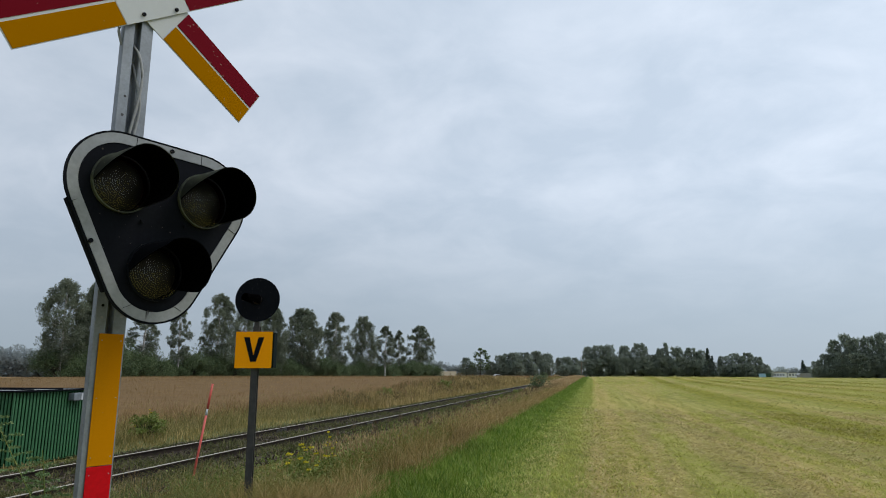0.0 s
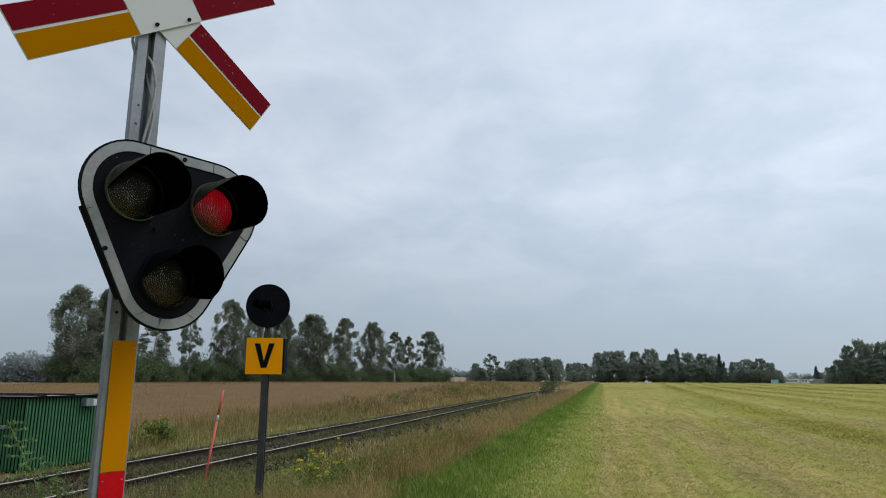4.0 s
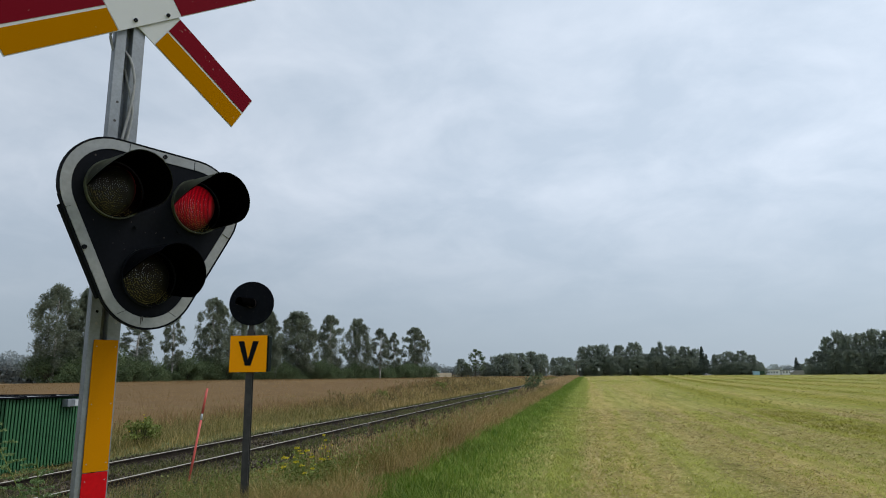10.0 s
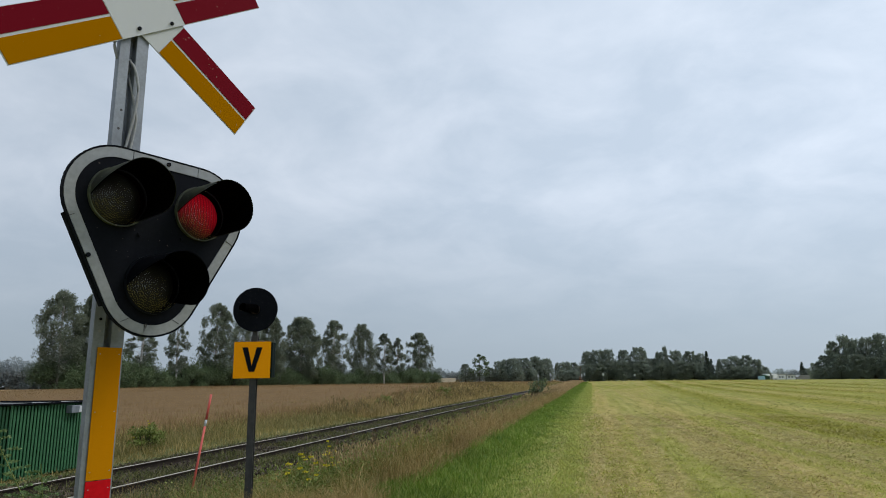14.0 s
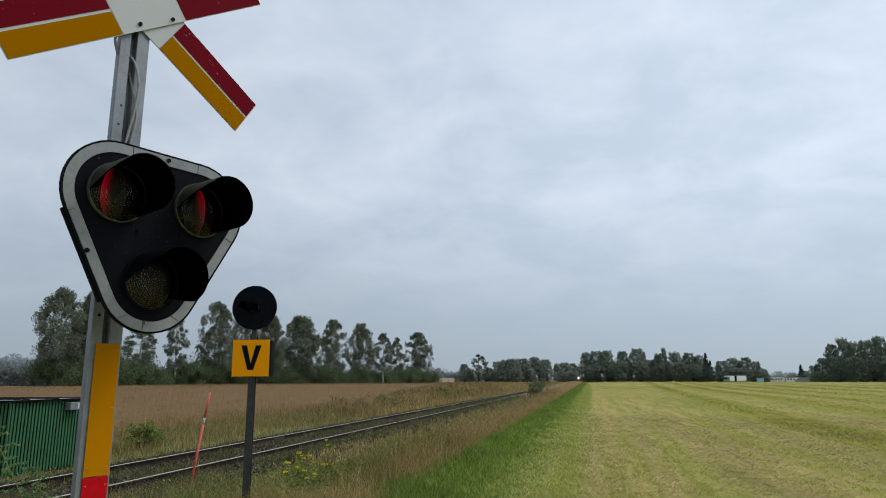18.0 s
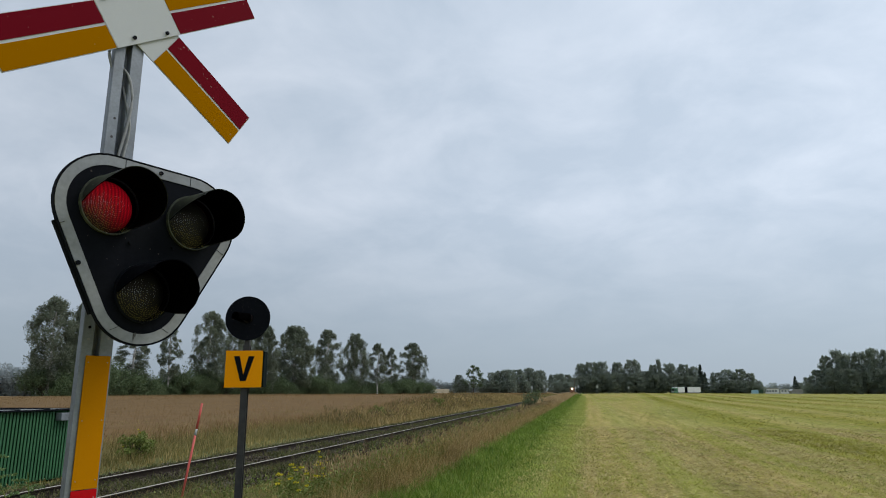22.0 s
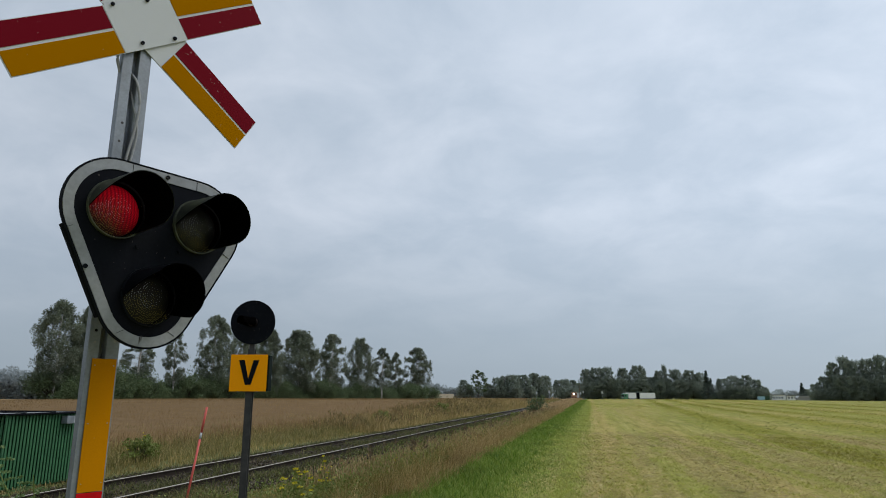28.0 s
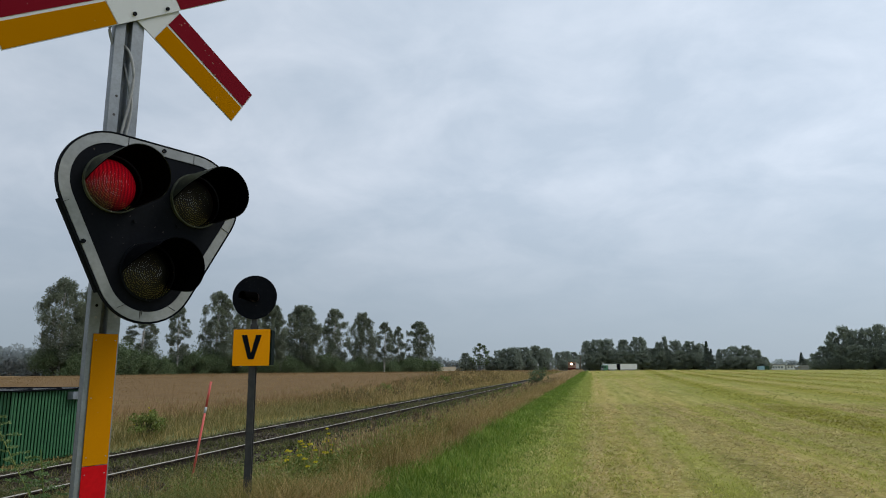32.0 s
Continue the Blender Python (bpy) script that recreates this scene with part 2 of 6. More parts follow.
    c = mix_node(nt, 1.0, c, w.outputs[0], "MULTIPLY")
    nt.links.new(c, b.inputs["Base Color"])
    b.inputs["Specular IOR Level"].default_value = 0.1
    bump(nt, b, fine.outputs[0], 0.7, 0.05)
    return m


def lens_material():
    m, nt, b = mat_base("lamp_lens_glass", 0.12)
    nt.nodes.remove(b)
    tr = nt.nodes.new("ShaderNodeBsdfTransparent")
    tr.inputs[0].default_value = (0.9, 0.86, 0.74, 1)
    gl = nt.nodes.new("ShaderNodeBsdfGlossy")
    gl.inputs["Roughness"].default_value = 0.28
    gl.inputs["Color"].default_value = (0.75, 0.74, 0.66, 1)
    co = nt.nodes.new("ShaderNodeTexCoord")
    w = nt.nodes.new("ShaderNodeTexWave")
    w.wave_type = "RINGS"
    w.rings_direction = "Y"
    w.inputs["Scale"].default_value = 46
    w.inputs["Distortion"].default_value = 0.6
    nt.links.new(co.outputs["Object"], w.inputs["Vector"])
    r = ramp_node(nt, w.outputs[1], [(0.2, (0.012,) * 3), (0.8, (0.075,) * 3)])
    tint = ramp_node(nt, w.outputs[1], [(0.2, (0.66, 0.64, 0.58)), (0.8, (0.92, 0.9, 0.84))])
    nt.links.new(tint.outputs[0], tr.inputs[0])
    mx = nt.nodes.new("ShaderNodeMixShader")
    nt.links.new(r.outputs[0], mx.inputs[0])
    nt.links.new(tr.outputs[0], mx.inputs[1])
    nt.links.new(gl.outputs[0], mx.inputs[2])
    nt.links.new(mx.outputs[0], nt.nodes["Material Output"].inputs[0])
    return m


def bulb_material(name, col, strength):
    """A bulb with a lit side (local -y) and a dark back; the lens's flutes are drawn into its glow."""
    m, nt, b = mat_base(name, 0.6)
    b.inputs["Specular IOR Level"].default_value = 0.08
    co = nt.nodes.new("ShaderNodeTexCoord")
    sep = nt.nodes.new("ShaderNodeSeparateXYZ")
    nt.links.new(co.outputs["Object"], sep.inputs[0])
    mr = nt.nodes.new("ShaderNodeMapRange")
    mr.interpolation_type = "SMOOTHSTEP"
    mr.inputs["From Min"].default_value = 0.006
    mr.inputs["From Max"].default_value = -0.034
    mr.inputs["To Max"].default_value = strength
    nt.links.new(sep.outputs[1], mr.inputs["Value"])
    w = nt.nodes.new("ShaderNodeTexWave")
    w.bands_direction = "X"
    w.inputs["Scale"].default_value = 24
    w.inputs["Distortion"].default_value = 1.6
    nt.links.new(co.outputs["Object"], w.inputs["Vector"])
    k = nt.nodes.new("ShaderNodeMath")
    k.operation = "MULTIPLY_ADD"
    k.inputs[1].default_value = 0.8
    k.inputs[2].default_value = 0.4
    nt.links.new(w.outputs[1], k.inputs[0])
    # a fade painted into the glow: the far lower side stays dim
    off = nt.nodes.new("ShaderNodeVectorMath")
    off.operation = "DOT_PRODUCT"
    off.inputs[1].default_value = (0.45, 0.0, 0.9)
    nt.links.new(co.outputs["Object"], off.inputs[0])
    dim = nt.nodes.new("ShaderNodeMapRange")
    dim.inputs["From Min"].default_value = -0.075
    dim.inputs["From Max"].default_value = 0.03
    dim.inputs["To Min"].default_value = 0.04
    dim.inputs["To Max"].default_value = 1.0
    nt.links.new(off.outputs["Value"], dim.inputs["Value"])
    kk = nt.nodes.new("ShaderNodeMath")
    kk.operation = "MULTIPLY"
    nt.links.new(k.outputs[0], kk.inputs[0])
    nt.links.new(dim.outputs[0], kk.inputs[1])
    e = nt.nodes.new("ShaderNodeMath")
    e.operation = "MULTIPLY"
    nt.links.new(mr.outputs[0], e.inputs[0])
    nt.links.new(kk.outputs[0], e.inputs[1])
    nt.links.new(e.outputs[0], b.inputs["Emission Strength"])
    b.inputs["Emission Color"].default_value = (*col, 1)
    b.inputs["Base Color"].default_value = (0.018, 0.0172, 0.0145, 1)
    return m


M = {}
M["ground"] = ground_material()
M["galv"] = painted("galvanised_steel", (0.24, 0.264, 0.29), (0.12, 0.128, 0.137), 0.45, 0.35, 7, 0.7, 90)
M["black"] = painted("black_painted_metal", (0.0052, 0.0064, 0.0092), (0.0095, 0.011, 0.0145), 0.7, 0, 10, 0.6, 80, 0.05, 0.12)
M["visor"] = painted("weathered_black_visor", (0.05, 0.056, 0.04), (0.13, 0.145, 0.07), 0.6, 0, 11, 0.9, 70, 0.3, 0.7)
M["inside"] = painted("matt_black_inside", (0.002, 0.002, 0.0022), (0.003, 0.003, 0.003), 0.95, 0, 10, 0.4, 60, 0.02)
M["rim"] = painted("grey_white_reflective_band", (0.29, 0.305, 0.315), (0.19, 0.2, 0.205), 0.6, 0, 8, 0.6, 50, 0.2)
M["white"] = painted("white_sign_paint", (0.53, 0.55, 0.56), (0.48, 0.5, 0.505), 0.6, 0, 3, 0.3, 400, 0.1)
M["red"] = painted("red_sign_foil", (0.15, 0.004, 0.012), (0.13, 0.004, 0.011), 0.6, 0, 3, 0.25, 400, 0.02, 0.45)
M["yellow"] = painted("yellow_sign_foil", (0.51, 0.2, 0.0005), (0.46, 0.18, 0.001), 0.6, 0, 3, 0.25, 400, 0.03, 0.3)
M["yellow_arm"] = painted("darker_yellow_sign_foil", (0.345, 0.14, 0.0002), (0.32, 0.128, 0.0004), 0.7, 0, 2.5, 0.2, 400, 0.0, 0.25)
M["bright_red"] = painted("bright_red_plate", (0.52, 0.003, 0.008), (0.42, 0.004, 0.01), 0.5, 0, 6, 0.3, 60, 0.1)
M["orange"] = painted("orange_yellow_plate", (1.0, 0.37, 0.004), (0.92, 0.33, 0.004), 0.6, 0, 3, 0.25, 400, 0.03)
M["stake"] = painted("faded_red_plastic", (0.68, 0.1, 0.08), (0.55, 0.14, 0.11), 0.5, 0, 12, 0.6)
M["hut"] = painted("green_corrugated_sheet", (0.045, 0.15, 0.066), (0.036, 0.112, 0.052), 0.55, 0.0, 4, 0.6, 40, 0.25)
M["hutdark"] = painted("dark_green_trim", (0.012, 0.05, 0.022), (0.02, 0.04, 0.025), 0.6, 0, 5, 0.5)
M["roof"] = painted("grey_roofing_felt", (0.3, 0.3, 0.3), (0.1, 0.1, 0.1), 0.3, 0, 2.0, 0.9, 50, 0.8)
M["casedark"] = painted("dark_sign_case", (0.004, 0.009, 0.008), (0.008, 0.013, 0.011), 0.7, 0, 6, 0.5, 60, 0.05)
M["pole"] = painted("dark_weathered_steel", (0.035, 0.034, 0.033), (0.08, 0.075, 0.07), 0.6, 0.2, 9, 0.7, 70)
M["cable"] = painted("grey_cable_sheath", (0.3, 0.305, 0.305), (0.17, 0.17, 0.17), 0.6, 0, 20, 0.5)
M["railtop"] = painted("worn_rail_head", (0.43, 0.395, 0.335), (0.3, 0.265, 0.21), 0.65, 0.0, 5, 0.5, 60, 0.25)
M["rust"] = painted("rusty_steel", (0.036, 0.027, 0.021), (0.02, 0.016, 0.013), 0.9, 0.0, 6, 0.8, 60, 0.15)
M["sleeper"] = painted("grey_weathered_timber", (0.075, 0.064, 0.052), (0.04, 0.036, 0.03), 0.9, 0, 5, 0.8, 50)
M["stone"] = leafy("ballast_stone", (0.028, 0.023, 0.016), (0.072, 0.058, 0.041), (0.155, 0.128, 0.095), 0, 1.5, 0.03)
M["lens"] = lens_material()
M["bulb_red"] = bulb_material("red_bulb", (1.0, 0.003, 0.03), 0.26)
M["bulb_white"] = bulb_material("white_bulb", (1.0, 0.76, 0.58), 0.085)
M["tan"] = leafy("dry_tall_grass", (0.215, 0.14, 0.045), (0.43, 0.3, 0.115), (0.58, 0.43, 0.2), 0.25, 0.8)
M["mixgrass"] = leafy("green_and_dry_grass", (0.105, 0.112, 0.022), (0.26, 0.22, 0.058), (0.46, 0.34, 0.13), 0.3, 0.8)
M["tussock"] = leafy("arching_green_grass", (0.075, 0.115, 0.02), (0.17, 0.215, 0.045), (0.32, 0.3, 0.115), 0.3, 0.8)
M["tan_far"] = leafy("pale_dry_grass", (0.27, 0.18, 0.075), (0.52, 0.36, 0.17), (0.66, 0.5, 0.29), 0.25, 0.5)
M["edge"] = leafy("yellow_green_field_edge", (0.15, 0.15, 0.045), (0.3, 0.26, 0.09), (0.42, 0.34, 0.16), 0.25, 0.3)
M["track_weed"] = leafy("dull_track_weeds", (0.043, 0.058, 0.014), (0.115, 0.126, 0.036), (0.22, 0.185, 0.082), 0.25, 0.8)
M["verge2"] = leafy("dull_verge_grass", (0.14, 0.135, 0.04), (0.31, 0.25, 0.085), (0.5, 0.375, 0.165), 0.3, 0.4)
M["palegreen"] = leafy("short_pale_green_grass", (0.26, 0.325, 0.055), (0.39, 0.44, 0.1), (0.49, 0.49, 0.17), 0.25, 0.6)
M["straw_lying"] = leafy("lying_hay", (0.24, 0.18, 0.06), (0.43, 0.34, 0.135), (0.56, 0.46, 0.21), 0.15, 0.6)
M["lush"] = leafy("lush_green_grass", (0.065, 0.135, 0.012), (0.195, 0.29, 0.036), (0.335, 0.37, 0.09), 0.3, 0.5)
M["mown"] = leafy("mown_stubble", (0.35, 0.375, 0.065), (0.47, 0.475, 0.11), (0.58, 0.54, 0.165), 0.3, 2.0)
M["tuft"] = leafy("dark_grass_tufts", (0.17, 0.21, 0.05), (0.33, 0.34, 0.1), (0.45, 0.38, 0.16), 0.2, 0.5)
M["bank"] = leafy("bank_grass", (0.2, 0.165, 0.055), (0.42, 0.3, 0.12), (0.57, 0.42, 0.2), 0.3, 0.3)
M["olive"] = leafy("olive_regrowth", (0.22, 0.235, 0.03), (0.39, 0.37, 0.06), (0.52, 0.46, 0.11), 0.2, 0.4)
M["straw"] = leafy("dry_cut_straw", (0.48, 0.395, 0.15), (0.6, 0.495, 0.21), (0.68, 0.57, 0.27), 0.2, 0.5)
M["grain"] = leafy("ripe_grain", (0.225, 0.14, 0.06), (0.3, 0.196, 0.086), (0.37, 0.257, 0.118), 0.45, 0.06)
M["weed"] = leafy("weed_green", (0.1, 0.14, 0.028), (0.2, 0.25, 0.055), (0.3, 0.32, 0.1))
M["flower"] = leafy("yellow_flower_heads", (0.58, 0.48, 0.015), (0.72, 0.62, 0.04), None, 0.2)
M["birch_leaf"] = leafy("birch_leaves", (0.135, 0.165, 0.115), (0.19, 0.22, 0.15), (0.25, 0.275, 0.195), 0.45, 0.25, 0.35)
# leaves of the distant broadleaf trees, lightened: haze mixed into the base colour
M["hazed_oak_leaf"] = leafy("haze_paled_tree_leaves", (0.225, 0.27, 0.225), (0.27, 0.312, 0.25), (0.305, 0.34, 0.265), 0.62, 0.06, 0.12)
M["spruce_leaf"] = leafy("spruce_needles", (0.06, 0.085, 0.07), (0.1, 0.135, 0.105), None, 0.2, 0.3, 0.7)
M["shrub_leaf"] = leafy("shrub_leaves", (0.08, 0.12, 0.06), (0.125, 0.17, 0.08), (0.175, 0.22, 0.105), 0.4, 0.2)
# horizon leaves, paled to blue-grey: distance haze put into the colour
M["hazed_far_leaf"] = leafy("haze_paled_far_foliage", (0.36, 0.4, 0.4), (0.39, 0.43, 0.43), None, 0.65, 0.03, 0.2)
M["birch_bark"] = painted("birch_bark", (0.55, 0.53, 0.48), (0.08, 0.075, 0.07), 0.8, 0, 3, 0.9, 20)
M["bark"] = painted("dark_bark", (0.07, 0.055, 0.042), (0.035, 0.03, 0.025), 0.95, 0, 3, 0.8, 20)
M["asphalt"] = painted("asphalt", (0.06, 0.06, 0.06), (0.045, 0.045, 0.045), 0.9, 0, 0.5, 0.6)
M["vehicle_white"] = painted("white_vehicle_paint", (0.72, 0.73, 0.74), (0.5, 0.5, 0.5), 0.35, 0, 0.6, 0.4, 10)
M["vehicle_grey"] = painted("silver_vehicle_paint", (0.35, 0.36, 0.38), (0.25, 0.25, 0.26), 0.3, 0.4, 0.6, 0.4, 10)
M["vehicle_green"] = painted("green_vehicle_paint", (0.06, 0.2, 0.11), (0.05, 0.14, 0.08), 0.35, 0, 0.6, 0.4, 10)
M["glass_dark"] = painted("dark_window_glass", (0.02, 0.025, 0.03), (0.03, 0.035, 0.04), 0.08, 0, 1, 0.4, 10)
M["rubber"] = painted("black_rubber", (0.02, 0.02, 0.02), (0.04, 0.04, 0.04), 0.9, 0, 4, 0.5)
M["loco"] = painted("dull_orange_locomotive_paint", (0.36, 0.2, 0.12), (0.24, 0.12, 0.07), 0.5, 0, 0.8, 0.6, 10)
M["blue"] = painted("pale_blue_sheet", (0.32, 0.52, 0.66), (0.28, 0.44, 0.55), 0.5, 0, 0.5, 0.4, 8)
M["wall_white"] = painted("white_rendered_wall", (0.82, 0.83, 0.83), (0.7, 0.7, 0.69), 0.8, 0, 0.3, 0.5, 8)
M["barn"] = painted("grey_barn_sheet", (0.3, 0.3, 0.3), (0.2, 0.19, 0.18), 0.7, 0, 0.3, 0.6, 8)
M["headlight"] = glowing("train_headlight", (1.0, 0.86, 0.6), 40)
M["seed"] = leafy("grass_seed_heads", (0.2, 0.135, 0.06), (0.33, 0.235, 0.11), (0.42, 0.32, 0.17), 0.2, 0.3)
M["dock"] = leafy("brown_dock_heads", (0.085, 0.06, 0.034), (0.15, 0.105, 0.06), None, 0.1, 0.3)
M["stubble"] = painted("pale_stubble", (0.27, 0.22, 0.14), (0.21, 0.175, 0.11), 0.95, 0, 0.05, 0.6, 1.0, 0.1)
M["canopy"] = painted("ripe_grain_canopy", (0.165, 0.105, 0.05), (0.225, 0.146, 0.07), 0.95, 0, 1.2, 0.9, 7.0, 0.05)
M["bankweed"] = leafy("bank_weed_leaves", (0.13, 0.12, 0.045), (0.24, 0.18, 0.075), (0.32, 0.2, 0.1), 0.3, 0.5)
M["wood"] = painted("weathered_wood_pole", (0.22, 0.13, 0.08), (0.14, 0.09, 0.06), 0.9, 0, 2, 0.6)

# ---------------------------------------------------------------- building helpers
def link_mesh(name, bm, material, smooth=False):
    me = bpy.data.meshes.new(name)
    bm.normal_update()
    bm.to_mesh(me)
    bm.free()
    me.materials.append(material)
    if smooth:
        me.polygons.foreach_set("use_smooth", [True] * len(me.polygons))
    return me


def part(name, bm, material, parent, label="", smooth=False):
    """One mesh object under a thing or under a part."""
    ob = new(name, link_mesh(name, bm, material, smooth))
    ob.parent = parent
    return tagged(ob, label)


def thing(name, m, label, category, group="", kind=""):
    ob = new(name)
    ob.empty_display_size = 0.2
    ob.matrix_basis = m
    return tagged(ob, label, category, group, kind)


def box(bm, x0, x1, y0, y1, z0, z1, bevel=0.0):
    r = bmesh.ops.create_cube(bm, size=1.0)
    for v in r["verts"]:
        v.co = Vector((x0 + (v.co.x + 0.5) * (x1 - x0), y0 + (v.co.y + 0.5) * (y1 - y0), z0 + (v.co.z + 0.5) * (z1 - z0)))
    if bevel:
        edges = list({e for v in r["verts"] for e in v.link_edges})
        bmesh.ops.bevel(bm, geom=edges, offset=bevel, segments=2, affect="EDGES", profile=0.6)
    return bm


def boxed(*args, **kw):
    return box(bmesh.new(), *args, **kw)


def cyl(bm, p0, p1, r0, r1=None, seg=16, cap=True):
    p0, p1 = Vector(p0), Vector(p1)
    d = p1 - p0
    q = d.to_track_quat("Z", "Y").to_matrix().to_4x4()
    m = Matrix.Translation((p0 + p1) / 2) @ q
    bmesh.ops.create_cone(bm, cap_ends=cap, segments=seg, radius1=r0, radius2=r0 if r1 is None else r1, depth=d.length, matrix=m)
    return bm


def prism(bm, outline, y0, y1):
    """Outline in x, z, thick from y0 to y1."""
    a = [bm.verts.new((x, y0, z)) for x, z in outline]
    b = [bm.verts.new((x, y1, z)) for x, z in outline]
    n = len(outline)
    bm.faces.new(a)
    bm.faces.new(b[::-1])
    for i in range(n):
        bm.faces.new((a[i], b[i], b[(i + 1) % n], a[(i + 1) % n]))
    bmesh.ops.recalc_face_normals(bm, faces=bm.faces[:])
    return bm


def ring_prism(bm, outer, inner, y0, y1):
    n = len(outer)
    vs = [[bm.verts.new((x, y, z)) for x, z in o] for o in (outer, inner) for y in (y0, y1)]
    o0, o1, i0, i1 = vs
    for i in range(n):
        j = (i + 1) % n
        bm.faces.new((o0[i], o0[j], i0[j], i0[i]))
        bm.faces.new((o1[i], i1[i], i1[j], o1[j]))
        bm.faces.new((o0[i], o1[i], o1[j], o0[j]))
        bm.faces.new((i0[i], i0[j], i1[j], i1[i]))
    bmesh.ops.recalc_face_normals(bm, faces=bm.faces[:])
    return bm


def raw_mesh(name, co, tris, material):
    """A mesh of triangles from arrays."""
    me = bpy.data.meshes.new(name)
    me.vertices.add(len(co))
    me.vertices.foreach_set("co", np.ascontiguousarray(co, dtype=np.float32).ravel())
    me.loops.add(len(tris) * 3)
    me.loops.foreach_set("vertex_index", np.ascontiguousarray(tris, dtype=np.int32).ravel())
    me.polygons.add(len(tris))
    me.polygons.foreach_set("loop_start", np.arange(0, len(tris) * 3, 3, dtype=np.int32))
    me.update(calc_edges=True)
    me.materials.append(material)
    return me


def smooth(a, b, v):
    t = np.clip((np.asarray(v, dtype=float) - a) / (b - a), 0, 1)
    return t * t * (3 - 2 * t)


# ---------------------------------------------------------------- the lie of the land
RAIL_X = (-6.80, -8.30)
TRACK_X = -7.55


def rise(y):
    return 0.42 * smooth(90, 250, y) - 0.75 * smooth(230, 330, y)


PROFILE_X = [-400, -14, -12, -10.6, -9.5, -9.1, -6.0, -5.4, -4.4, -3.2, -2.0, 400]
PROFILE_Z = [0.0, 0.0, -0.02, -0.04, 0.0, 0.05, 0.05, 0.0, -0.10, 0.0, 0.0, 0.0]


def land(x, y):
    x, y = np.asarray(x, dtype=float), np.asarray(y, dtype=float)
    z = np.interp(x, PROFILE_X, PROFILE_Z) + rise(y)
    z = z + 0.75 * smooth(32, 66, y) * (1 - smooth(-12.6, -9.9, x)) * (1 - smooth(90, 150, y))
    z = z + 0.28 * smooth(100, 240, y) * smooth(-2, 3, x) * (1 - smooth(280, 340, y))
    z = z - 0.6 * smooth(15, 130, x) * smooth(90, 230, y)
    z = z + 0.02 * np.sin(x * 1.7 + 0.4 * y) * np.sin(y * 0.9 + 0.3 * x) * (np.abs(x - TRACK_X) > 2.2)
    return z


def build_ground():
    xs = np.concatenate([[-3000, -1500, -800, -400, -250, -160, -110, -80], np.arange(-60, -14, 3.0), np.arange(-14, 12, 0.35), np.arange(12, 40, 2.0),
                         [44, 52, 64, 80, 100, 125, 150, 200, 260, 400, 800, 1500, 3000]])
    ys = np.concatenate([[-1500, -600, -250, -100, -40, -12], np.arange(-4, 40, 0.6), np.arange(40, 110, 2.0), np.arange(110, 420, 8.0),
                         [430, 460, 500, 560, 640, 760, 900, 1200, 1700, 2400, 3500]])
    X, Y = np.meshgrid(xs, ys)
    co = np.stack([X, Y, land(X, Y)], -1).reshape(-1, 3)
    nx, ny = len(xs), len(ys)
    i = (np.arange(ny - 1)[:, None] * nx + np.arange(nx - 1)[None]).ravel()
    tris = np.concatenate([np.stack([i, i + 1, i + nx + 1], 1), np.stack([i, i + nx + 1, i + nx], 1)])
    me = raw_mesh("ground", co, tris, M["ground"])
    me.polygons.foreach_set("use_smooth", [True] * len(me.polygons))
    tagged(new("ground", me), "mown hay field, grass verges and bare ground along a railway", "ground", kind="structure")


build_ground()


def grass(name, x, y, h, w, material, label, lean=0.35, base=None, droop=0.3, seed=1):
    """Bent tapered blades, each standing on the land; one object of stuff."""
    rng = np.random.default_rng(seed)
    n = len(x)
    z = (land(x, y) if base is None else base) - 0.02
    a = rng.uniform(0, 2 * np.pi, n)
    d = np.stack([np.cos(a), np.sin(a)], 1)
    f = rng.uniform(0, 2 * np.pi, n)
    s = np.stack([np.cos(f), np.sin(f)], 1) * (w / 2)[:, None]
    l1 = (rng.uniform(0.1, 1, n) * lean * h * 0.4)[:, None] * d
    l2 = l1 + (rng.uniform(0.2, 1, n) * lean * h * (0.6 + droop))[:, None] * d
    p0 = np.stack([x, y], 1)
    z1, z2 = z + h * 0.58, z + h * rng.uniform(0.85, 1.0, n)
    co = np.empty((n, 5, 3))
    co[:, 0, :2], co[:, 0, 2] = p0 - s, z
    co[:, 1, :2], co[:, 1, 2] = p0 + s, z
    co[:, 2, :2], co[:, 2, 2] = p0 + l1 - s * 0.75, z1
    co[:, 3, :2], co[:, 3, 2] = p0 + l1 + s * 0.75, z1
    co[:, 4, :2], co[:, 4, 2] = p0 + l2, z2
    t = np.array([[0, 1, 3], [0, 3, 2], [2, 3, 4]])
    tris = (np.arange(n)[:, None, None] * 5 + t[None]).reshape(-1, 3)
    return tagged(new(name, raw_mesh(name, co.reshape(-1, 3), tris, material)), label, "grass", kind="stuff")


